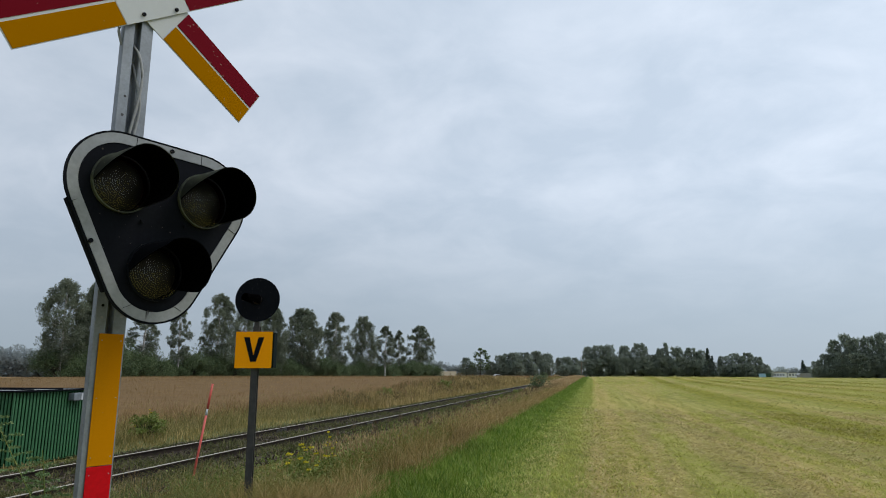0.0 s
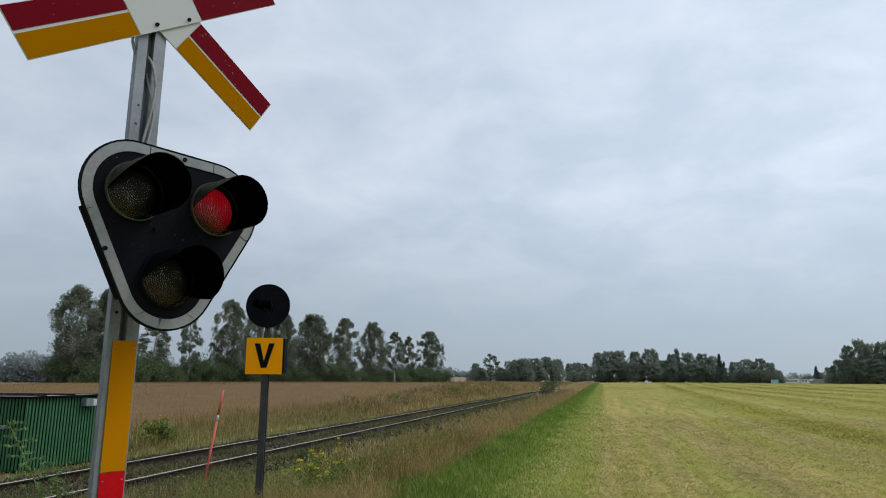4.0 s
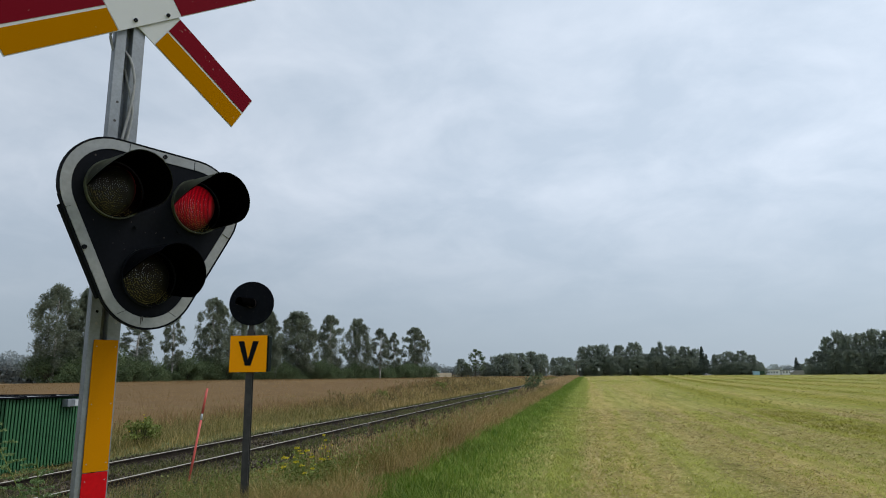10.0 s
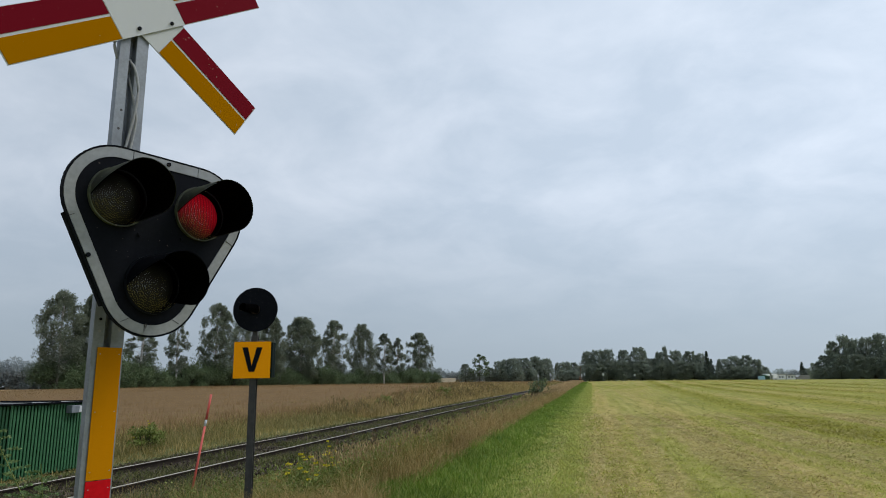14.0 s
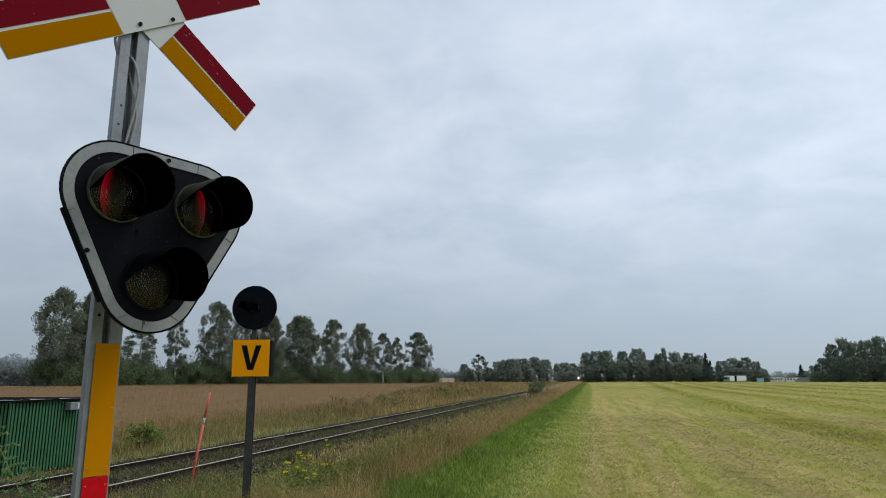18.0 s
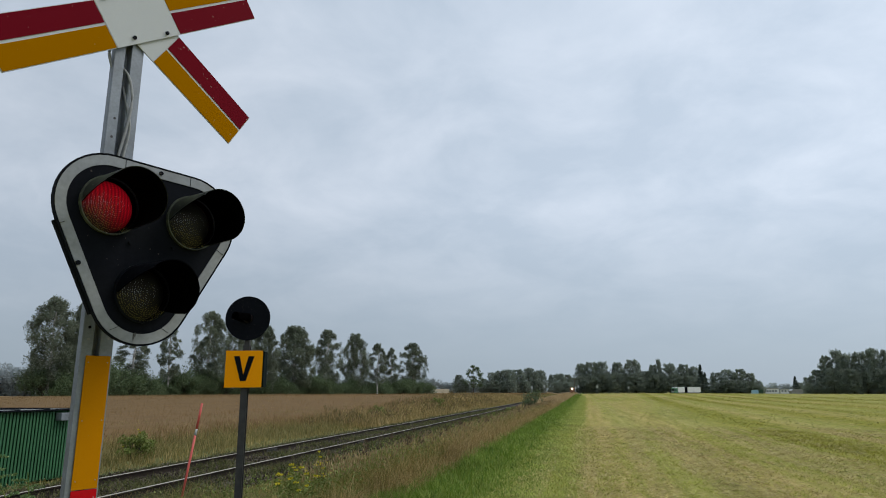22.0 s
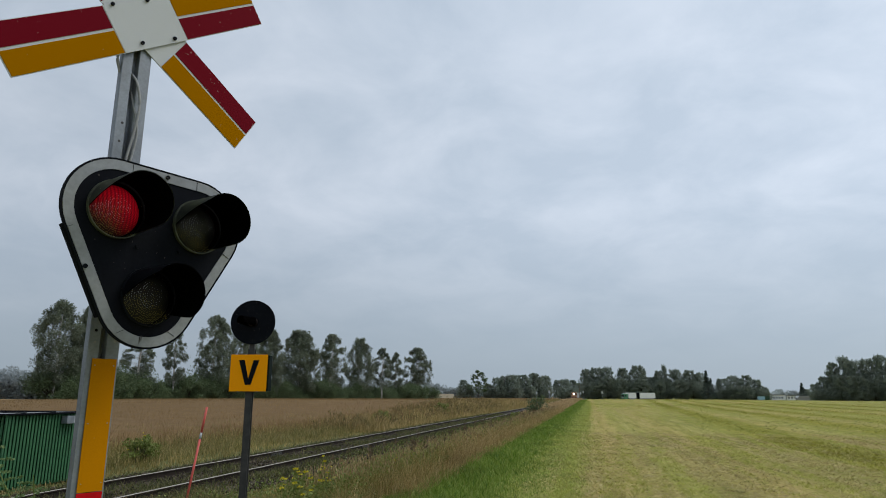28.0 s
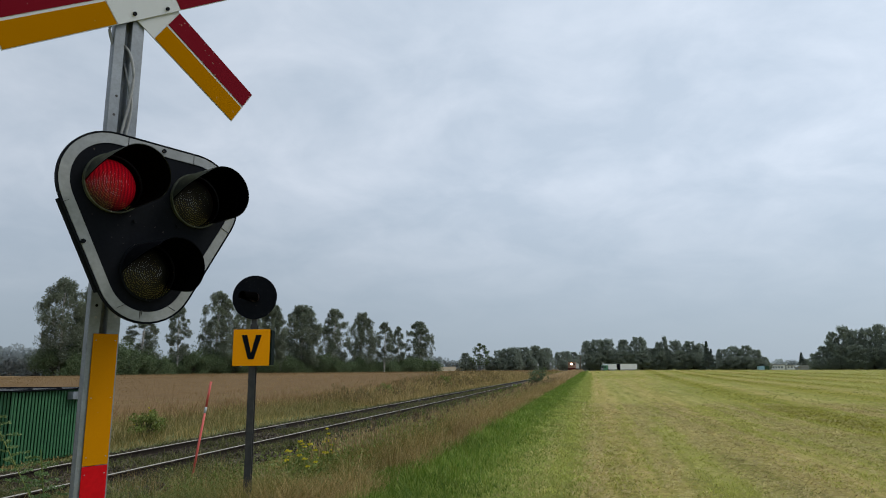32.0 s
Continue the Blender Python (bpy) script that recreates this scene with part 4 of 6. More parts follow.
def hull_outline(centres, r, seg=14):
    """Rounded triangle round three centres, anticlockwise in x, z."""
    pts = []
    n = len(centres)
    for i in range(n):
        p, c, q = Vector(centres[i - 1]), Vector(centres[i]), Vector(centres[(i + 1) % n])
        a, b = (c - p).normalized(), (q - c).normalized()
        # outward normal of an anticlockwise edge is its right-hand side
        n0, n1 = Vector((a.y, -a.x)), Vector((b.y, -b.x))
        t0, t1 = math.atan2(n0.y, n0.x), math.atan2(n1.y, n1.x)
        while t1 < t0:
            t1 += 2 * math.pi
        for k in range(seg + 1):
            t = t0 + (t1 - t0) * k / seg
            pts.append((c.x + r * math.cos(t), c.y + r * math.sin(t)))
    return pts


def bar_pieces(parent, angle, y, drop):
    """One bar of the crossbuck in the plane x, z: white middle, two arms split along their length."""
    rot = Matrix.Translation((0, 0, drop)) @ Matrix.Rotation(radians(-angle), 4, "Y")
    half, wid, mid = 0.627, 0.099, 0.158

    def piece(name, mat, s0, s1, w0, w1, t=0.0, label=""):
        bm = boxed(s0, s1, y - 0.0012 - t, y + 0.0006, w0, w1)
        bmesh.ops.transform(bm, matrix=rot, verts=bm.verts[:])
        return part(name, bm, mat, bar, label)

    bm = boxed(-half, half, y + 0.0008, y + 0.004, -wid, wid)
    bmesh.ops.transform(bm, matrix=rot, verts=bm.verts[:])
    bar = part("crossbuck_bar", bm, M["white"], parent, "white sheet bar with red and yellow arms")
    piece("centre_plate", M["white"], -mid, mid, -wid, wid)
    for sgn in (-1, 1):
        a, b = (mid + 0.004, half - 0.004) if sgn > 0 else (-half + 0.004, -mid - 0.004)
        up = sgn * angle > 0          # this arm points upwards
        lo, hi = ("red", "yellow") if up else ("yellow", "red")
        arm = {"red": M["red"], "yellow": M["yellow_arm"]}
        piece("lower_stripe", arm[lo], a, b, -wid + 0.003, -0.0045, 0.0006, lo + " reflective stripe")
        piece("upper_stripe", arm[hi], a, b, 0.0075, wid - 0.003, 0.0006, hi + " reflective stripe")
    return bar


def visor_mesh(r, length, seg=44, left=(-100, -50), right=(146, 168), taper=0.94):
    """A rolled hood, open below; its edges run from the first angle at the lamp to the second at the mouth (0 is the top)."""
    bm = bmesh.new()
    rings = []
    nl = 8
    for k in range(nl + 1):
        f = k / nl
        a, b = radians(left[0] + (left[1] - left[0]) * f), radians(right[0] + (right[1] - right[0]) * f)
        rr = r * (1.0 + (taper - 1.0) * f)
        rings.append([bm.verts.new((rr * math.sin(a + (b - a) * i / seg), -length * f, rr * math.cos(a + (b - a) * i / seg))) for i in range(seg + 1)])
    for p, q in zip(rings, rings[1:]):
        for i in range(seg):
            bm.faces.new((p[i], p[i + 1], q[i + 1], q[i]))
    bmesh.ops.solidify(bm, geom=bm.faces[:], thickness=0.0025)
    bmesh.ops.recalc_face_normals(bm, faces=bm.faces[:])
    return bm


def lens_mesh(r, seg=40):
    """A shallow dish with concentric ribs; local -y is the front."""
    bm = bmesh.new()
    rings = []
    radii = [0.004]
    k = 1
    while radii[-1] < r:
        radii.append(min(r, 0.004 + k * 0.0045))
        k += 1
    for j, rr in enumerate(radii):
        y = -0.010 - 0.034 * (1 - (rr / r) ** 2) - (0.0011 if j % 2 else 0.0)
        rings.append([bm.verts.new((rr * math.sin(2 * math.pi * i / seg), y, rr * math.cos(2 * math.pi * i / seg))) for i in range(seg)])
    for a, b in zip(rings, rings[1:]):
        for i in range(seg):
            bm.faces.new((a[i], a[(i + 1) % seg], b[(i + 1) % seg], b[i]))
    bm.faces.new(rings[0])
    bmesh.ops.recalc_face_normals(bm, faces=bm.faces[:])
    return bm


def holed_plate(outline, centres, r, y0, y1, seg=36):
    """A flat plate with round holes, in x, z, thick from y0 to y1."""
    bm = bmesh.new()
    loops = [outline] + [[(cx + r * math.cos(2 * math.pi * k / seg), cz + r * math.sin(2 * math.pi * k / seg)) for k in range(seg)] for cx, cz in centres]
    edges = []
    for lp in loops:
        vs = [bm.verts.new((x, y0, z)) for x, z in lp]
        edges += [bm.edges.new((vs[i], vs[(i + 1) % len(vs)])) for i in range(len(vs))]
    bmesh.ops.triangle_fill(bm, use_beauty=True, use_dissolve=False, edges=edges, normal=(0, -1, 0))
    r = bmesh.ops.extrude_face_region(bm, geom=bm.faces[:])
    for v in r["geom"]:
        if isinstance(v, bmesh.types.BMVert):
            v.co.y = y1
    bmesh.ops.recalc_face_normals(bm, faces=bm.faces[:])
    return bm


def build_signal():
    # local x runs along the board, local -y faces the road, origin at the foot below the board's middle
    root = thing("level_crossing_signal", pose(-1.535, 2.049, 0, 0, 0, SIGNAL_YAW), "level crossing signal with crossbuck and three hooded lamps", "crossing signal")
    off, cx = 0.235, -0.045
    # post: two rolled channels with a slot between, joined by a back web
    post = thing_part("post", root)
    for name, x0, x1 in (("channel", -0.053, -0.012), ("channel", 0.014, 0.064)):
        bm = bmesh.new()
        box(bm, cx + x0, cx + x1, off, off + 0.008, -0.3, 3.36, 0.002)
        inner = x1 if x0 < 0 else x0
        outer = x0 if x0 < 0 else x1
        lo, hi = sorted((outer, outer + (0.006 if x0 < 0 else -0.006)))
        box(bm, cx + lo, cx + hi, off + 0.008, off + 0.032, -0.3, 3.36)
        lo, hi = sorted((inner, inner + (-0.005 if x0 < 0 else 0.005)))
        box(bm, cx + lo, cx + hi, off + 0.008, off + 0.055, -0.3, 3.36)
        part(name, bm, M["galv"], post)
    part("web", boxed(cx - 0.042, cx + 0.058, off + 0.033, off + 0.04, -0.3, 3.355), M["galv"], post)
    # no holes cut: black discs give their shade, pale ones the sky behind
    for z, x, mat in ((1.855, -0.03, "cable"), (1.9, -0.03, "inside"), (1.862, 0.044, "cable"), (1.91, 0.044, "inside"), (2.66, -0.03, "pole"), (2.74, -0.026, "pole")):
        bm = cyl(bmesh.new(), (cx + x, off - 0.001, z), (cx + x, off + 0.001, z), 0.0055, seg=10)
        part("hole_shade_disc" if mat == "inside" else "bolt_or_sky_disc", bm, M[mat], post)
    # cable loop in the slot
    pts = [(cx + 0.000, off + 0.03, 2.98), (cx + 0.012, off - 0.006, 2.93), (cx + 0.028, off - 0.016, 2.84), (cx + 0.022, off - 0.014, 2.74), (cx + 0.012, off - 0.01, 2.66), (cx + 0.002, off - 0.004, 2.58), (cx - 0.004, off + 0.01, 2.48)]
    cu = tube(pts, 0.0055)
    part("cable", cu, M["cable"], root, "grey cable hanging out of the post's slot", True)
    pts = [(cx + 0.006, off + 0.03, 2.9), (cx + 0.024, off - 0.012, 2.76), (cx + 0.03, off - 0.012, 2.68), (cx + 0.008, off - 0.004, 2.5)]
    cu = tube(pts, 0.005)
    part("cable", cu, M["cable"], root, "", True)
    pts = [(cx - 0.05, off + 0.02, 3.08), (cx - 0.064, off + 0.02, 3.04), (cx - 0.066, off + 0.02, 3.01), (cx - 0.05, off + 0.02, 2.96)]
    cu = tube(pts, 0.006)
    part("cable", cu, M["cable"], root, "", True)
    # yellow and red plates on the post
    plate = part("post_plate", boxed(cx - 0.034, cx + 0.056, off - 0.007, off - 0.003, 1.3205, 1.795, 0.001), M["yellow"], root, "yellow reflective plate")
    for x in (-0.024, 0.046):
        for z in (1.77, 1.56, 1.35):
            part("screw", cyl(bmesh.new(), (cx + x, off - 0.007, z), (cx + x, off - 0.009, z), 0.0022, seg=8), M["cable"], plate)
    plate = part("post_plate", boxed(cx - 0.034, cx + 0.056, off - 0.007, off - 0.003, 0.86, 1.318, 0.001), M["bright_red"], root, "red reflective plate")
    for x in (-0.024, 0.046):
        for z in (1.29, 1.1):
            part("screw", cyl(bmesh.new(), (cx + x, off - 0.007, z), (cx + x, off - 0.009, z), 0.0022, seg=8), M["cable"], plate)
    # crossbuck
    xb = thing_part("crossbuck", root)
    xb.matrix_basis = pose(-0.025, 0, 3.218)
    bar_pieces(xb, 35.2, off - 0.018, -0.013)
    bar_pieces(xb, -32.3, off - 0.008, -0.007)
    for x, z in ((-0.012, -0.112), (0.125, -0.026), (-0.15, 0.0), (-0.013, 0.09)):
        part("bolt", cyl(bmesh.new(), (x, off - 0.02, z), (x, off - 0.028, z), 0.008, seg=8), M["black"], xb)
    # triangular board
    cs = [(-0.160, 2.311), (-0.010, 2.012), (0.160, 2.311)]
    board = part("board", holed_plate(hull_outline(cs, 0.187), cs, 0.1, 0.0, 0.004), M["black"], root, "black triangular backing board")
    part("edge_flange", ring_prism(bmesh.new(), hull_outline(cs, 0.190), hull_outline(cs, 0.1855), -0.004, 0.010), M["black"], board)
    part("reflective_band", ring_prism(bmesh.new(), hull_outline(cs, 0.183), hull_outline(cs, 0.147), -0.0035, -0.0005), M["rim"], board, "grey-white reflective band")
    # seams of the band and rivets
    for x, z, a in ((-0.318, 2.215, -27), (-0.1, 1.88, -27), (0.085, 1.885, 27), (0.296, 2.215, 27), (-0.12, 2.475, 90), (0.14, 2.475, 90)):
        bm = boxed(-0.018, 0.018, -0.0012, 0.0012, -0.0006, 0.0006)
        bmesh.ops.transform(bm, matrix=pose(x, -0.004, z, 0, a, 0), verts=bm.verts[:])
        part("band_seam", bm, M["black"], board)
    for x, z in ((-0.246, 2.09), (0.015, 2.478), (-0.075, 2.19), (0.09, 2.2), (-0.02, 2.43)):
        part("rivet", cyl(bmesh.new(), (x, -0.004, z), (x, -0.010, z), 0.008, seg=10), M["black"], board)
    for x, z, long in ((-0.03, 1.852, 0.014), (-0.024, 1.86, 0.01)):
        bm = prism(bmesh.new(), [(x - 0.0025, z + long), (x + 0.0025, z + long), (x + 0.0016, z - long * 0.4), (x, z - long), (x - 0.0018, z - long * 0.3)], -0.0042, -0.0036)
        part("drip_stain", bm, M["pole"], board, "dark dried drip")
    for sgn in (-1, 1):
        bm = bmesh.new()
        box(bm, -0.012, 0.012, 0.010, 0.032, -0.17, 0.17, 0.003)
        bmesh.ops.transform(bm, matrix=pose(-0.2455 if sgn < 0 else 0.233, 0, 2.078 if sgn < 0 else 2.086, 0, sgn * 26.6, 0), verts=bm.verts[:])
        part("edge_stiffener", bm, M["black"], root)
    shell = part("housing", ring_prism(bmesh.new(), hull_outline(cs, 0.13), hull_outline(cs, 0.126), 0.005, 0.1), M["black"], root, "black lamp housing behind the board")
    part("rear_wall", prism(bmesh.new(), hull_outline(cs, 0.126), 0.094, 0.099), M["black"], shell)
    for z in (2.08, 2.36):
        part("bracket", boxed(cx - 0.05, cx + 0.05, 0.1, off, z - 0.025, z + 0.025, 0.003), M["galv"], root)
    lamps = []
    for (x, z), bulb_mat in zip(cs, ("bulb_red", "bulb_white", "bulb_red")):
        lamp = thing_part("lamp", root)
        lamp.matrix_basis = pose(x, -0.006, z)
        part("lamp_ring", ring_prism(bmesh.new(), [(0.108 * math.cos(a), 0.108 * math.sin(a)) for a in np.linspace(0, 2 * math.pi, 41)[:-1]],
                                     [(0.1035 * math.cos(a), 0.1035 * math.sin(a)) for a in np.linspace(0, 2 * math.pi, 41)[:-1]], -0.012, 0.002), M["visor" if bulb_mat == "bulb_red" else "black"], lamp)
        part("lens", lens_mesh(0.103), M["lens"], lamp, "ribbed clear glass lens")
        worn = bulb_mat == "bulb_red"
        edge = (140, 156) if worn else (124, 150)
        hood = part("visor", visor_mesh(0.1055, 0.203, right=edge), M["visor" if worn else "black"], lamp, "weathered black hood with lichen" if worn else "matt black hood", True)
        part("lining", visor_mesh(0.1022, 0.2025, right=edge), M["inside"], hood, "matt black inside of the hood", True)
        bm = bmesh.new()
        bmesh.ops.create_uvsphere(bm, u_segments=40, v_segments=24, radius=0.095)
        bmesh.ops.scale(bm, vec=(1, 0.42, 1), verts=bm.verts[:])
        bulb = part("bulb", bm, M[bulb_mat], lamp, "", True)
        bulb.matrix_basis = pose(0, 0.038, 0)
        lamps.append(bulb)
    return root, lamps


def thing_part(name, parent):
    """A part that only groups its sub-parts."""
    ob = new(name)
    ob.empty_display_size = 0.1
    ob.parent = parent
    return ob


SIGNAL, BULBS = build_signal()


# ---------------------------------------------------------------- train drivers' signal with a V
def letter_v(w, h, t):
    """Outline of a plain capital V, x, z, middle at 0."""
    return [(-w, h), (-w + t * 1.25, h), (0, -h + t * 1.35), (w - t * 1.25, h), (w, h), (t * 0.62, -h), (-t * 0.62, -h)]


def build_v_signal():
    root = thing("railway_signal", pose(-3.868, 7.03, -0.095, 0, 0, 14), "dark steel railway signal with round lamp disc and yellow V plate", "railway signal")
    post = bmesh.new()
    box(post, -0.038, 0.038, 0.0, 0.012, -0.2, 2.3, 0.002)
    box(post, -0.038, 0.038, 0.068, 0.08, -0.2, 2.3, 0.002)
    box(post, -0.006, 0.006, 0.012, 0.068, -0.2, 2.3)
    part("post", post, M["pole"], root)
    case = part("sign_case", boxed(-0.205, 0.226, -0.03, 0.13, 1.815, 2.225, 0.006), M["casedark"], root, "dark green sign case")
    plate = part("sign_plate", boxed(-0.222, 0.208, -0.040, -0.034, 1.808, 2.232, 0.003), M["orange"], case, "orange-yellow sign plate")
    bm = prism(bmesh.new(), [(x - 0.007, z + 2.025) for x, z in letter_v(0.118, 0.142, 0.053)], -0.0435, -0.041)
    part("letter_v", bm, M["black"], case, "black letter V")
    for x in (-0.12, 0.1):
        part("bolt", cyl(bmesh.new(), (x, -0.03, 1.8), (x, -0.03, 1.81), 0.01, seg=6), M["galv"], case)
    zc = 2.615
    disc = part("disc", cyl(bmesh.new(), (0, -0.02, zc), (0, -0.014, zc), 0.258, seg=48), M["black"], root, "round black lamp screen")
    part("disc_edge", ring_prism(bmesh.new(), [(0.262 * math.cos(a), zc + 0.262 * math.sin(a)) for a in np.linspace(0, 2 * math.pi, 49)[:-1]],
                                 [(0.254 * math.cos(a), zc + 0.254 * math.sin(a)) for a in np.linspace(0, 2 * math.pi, 49)[:-1]], -0.024, 0.006), M["black"], disc)
    part("lamp_case", cyl(bmesh.new(), (0, -0.012, zc), (0, 0.16, zc), 0.1, seg=24), M["black"], root)
    bm = visor_mesh(0.062, 0.2, 24, (-150, -105), (150, 105))
    bmesh.ops.transform(bm, matrix=pose(0.0, -0.02, zc, 0, 0, -30), verts=bm.verts[:])
    part("hood", bm, M["inside"], disc, "black lamp hood", True)
    part("lens", cyl(bmesh.new(), (0, -0.02, zc), (0, -0.03, zc), 0.058, 0.045, seg=24), M["lensdark"], disc, "dark lamp lens", True)
    part("mount", boxed(-0.03, 0.03, 0.012, 0.07, 2.28, 2.6, 0.004), M["pole"], root)


def build_stake():
    a, b = Vector((-5.83, 8.92, -0.05)), Vector((-5.62, 8.985, 1.50))
    root = thing("snow_stake", pose(a.x, a.y, a.z), "leaning red plastic snow stake with white bands", "stake")
    d = (b - a)
    for k0, k1, mat, lab in ((0, 0.70, "stake", "faded red plastic"), (0.70, 0.76, "white", "white reflective band"), (0.76, 1.0, "stake", "faded red plastic")):
        part("stake_section", cyl(bmesh.new(), d * k0, d * k1, 0.017, seg=12), M[mat], root, lab, True)


def build_hut():
    root = thing("relay_hut", pose(-10.35, 10.1, 0.0), "low green corrugated metal trackside hut with flat roof", "hut")
    L, W, H = 2.2, 2.6, 1.34
    part("body", boxed(-W, -0.03, 0.03, L - 0.03, 0.0, H - 0.02), M["hut"], root)

    def corrugate(length, put):
        n = int(length / 0.076)
        step = length / n
        for i in range(n):
            put(0.06 + i * step + step * 0.1, 0.06 + i * step + step * 0.7)

    wall = part("corrugated_wall", boxed(-0.034, -0.03, 0.05, L - 0.05, 0.01, H - 0.03), M["hut"], root)
    corrugate(L - 0.12, lambda s0, s1: part("corrugation", boxed(-0.031, -0.012, s0, s1, 0.02, H - 0.04, 0.008), M["hut"], wall))
    wall = part("corrugated_wall", boxed(-W + 0.05, -0.05, 0.03, 0.034, 0.01, H - 0.03), M["hut"], root)
    corrugate(W - 0.12, lambda s0, s1: part("corrugation", boxed(-W + s0, -W + s1, 0.012, 0.031, 0.02, H - 0.04, 0.008), M["hut"], wall))
    for x0, x1, y0, y1 in ((-0.026, 0.006, -0.006, 0.026), (-0.026, 0.006, L - 0.026, L + 0.006)):
        part("corner_trim", boxed(x0, x1, y0, y1, 0.0, H - 0.02, 0.004), M["hut"], root)
    part("roof", boxed(-W - 0.06, 0.06, -0.06, L + 0.06, H - 0.018, H + 0.006, 0.004), M["roof"], root, "grey felt roof with dark edge")
    part("roof_edge", boxed(0.06, 0.075, -0.075, L + 0.075, H - 0.022, H + 0.008, 0.003), M["black"], root)
    part("roof_edge", boxed(-W - 0.06, 0.06, -0.075, -0.06, H - 0.022, H + 0.008, 0.003), M["black"], root)
    for k, y in enumerate((0.35, 1.05, 1.7)):
        part("roof_batten", boxed(-W, 0.05, y - 0.02, y + 0.02, H + 0.006, H + 0.022, 0.004), M["black"], root)
    lampb = part("wall_lamp", boxed(0.0, 0.14, 1.28, 1.62, H - 0.22, H - 0.07, 0.01), M["galv"], root, "grey metal cable box under the eaves")
    part("cover", boxed(0.14, 0.15, 1.46, 1.61, H - 0.21, H - 0.085, 0.003), M["white"], lampb)
    part("latch", boxed(-0.55, -0.4, -0.03, 0.0, 0.75, 0.82, 0.006), M["galv"], root)


M["lensdark"] = painted("dark_red_lens", (0.012, 0.006, 0.006), (0.01, 0.006, 0.006), 0.3)
build_v_signal()
build_stake()
build_hut()

# ---------------------------------------------------------------- trees and shrubs
def leaf_cloud(rng, centres, radii, per, size, squash=0.8, droop=0.0):
    """Small leaf cards gathered in uneven clumps."""
    cs = np.repeat(centres, per, axis=0)
    rs = np.repeat(radii, per)
    d = rng.normal(0, 1, (len(cs), 3))
    d /= np.linalg.norm(d, axis=1)[:, None]
    r = rs * rng.uniform(0.1, 1.0, len(cs)) ** 0.5
    p = cs + d * r[:, None] * np.array([1, 1, squash])
    if droop:
        p[:, 2] -= droop * rng.uniform(0, 1, len(p)) ** 2 * rs
    n = len(p)
    a = rng.normal(0, 1, (n, 3))
    a /= np.linalg.norm(a, axis=1)[:, None]
    b = np.cross(a, rng.normal(0, 1, (n, 3)))
    b /= np.linalg.norm(b, axis=1)[:, None]
    s = size * rng.uniform(0.5, 1.3, n)[:, None]
    co = np.stack([p - a * s, p + b * s * 0.6, p + a * s, p - b * s * 0.6], 1)
    t = np.array([[0, 1, 2], [0, 2, 3]])
    tris = (np.arange(n)[:, None, None] * 4 + t[None]).reshape(-1, 3)
    return co.reshape(-1, 3), tris


def hanging_cloud(rng, centres, radii, strands, per, size):
    """Leaves strung along twigs that hang from uneven clumps."""
    m = strands * per
    cs, rs = np.repeat(centres, strands, axis=0), np.repeat(radii, strands)
    d = rng.normal(0, 1, (len(cs), 3))
    d /= np.linalg.norm(d, axis=1)[:, None]
    top = cs + d * (rs * rng.uniform(0.2, 1.0, len(cs)) ** 0.5)[:, None]
    drop = rs * rng.uniform(0.5, 2.1, len(cs))
    sway = rng.normal(0, 0.16, (len(cs), 2)) * drop[:, None]
    f = np.tile((np.arange(per) + 0.5) / per, len(cs))
    p = np.repeat(top, per, axis=0)
    p[:, 2] -= np.repeat(drop, per) * f
    p[:, :2] += np.repeat(sway, per, axis=0) * (f ** 1.5)[:, None]
    p += rng.normal(0, 0.07, p.shape)
    n = len(p)
    a = rng.normal(0, 1, (n, 3)) - np.array([0, 0, 0.9])
    a /= np.linalg.norm(a, axis=1)[:, None]
    b = np.cross(a, rng.normal(0, 1, (n, 3)))
    b /= np.linalg.norm(b, axis=1)[:, None]
    s = size * rng.uniform(0.5, 1.3, n)[:, None]
    co = np.stack([p - a * s, p + b * s * 0.6, p + a * s, p - b * s * 0.6], 1)
    t = np.array([[0, 1, 2], [0, 2, 3]])
    return co.reshape(-1, 3), (np.arange(n)[:, None, None] * 4 + t[None]).reshape(-1, 3)


def limb(bm, pts, r0, r1, seg=7):
    n = len(pts) - 1
    for i in range(n):
        a, b = r0 + (r1 - r0) * i / n, r0 + (r1 - r0) * (i + 1) / n
        cyl(bm, pts[i], pts[i + 1], a, b, seg, cap=False)


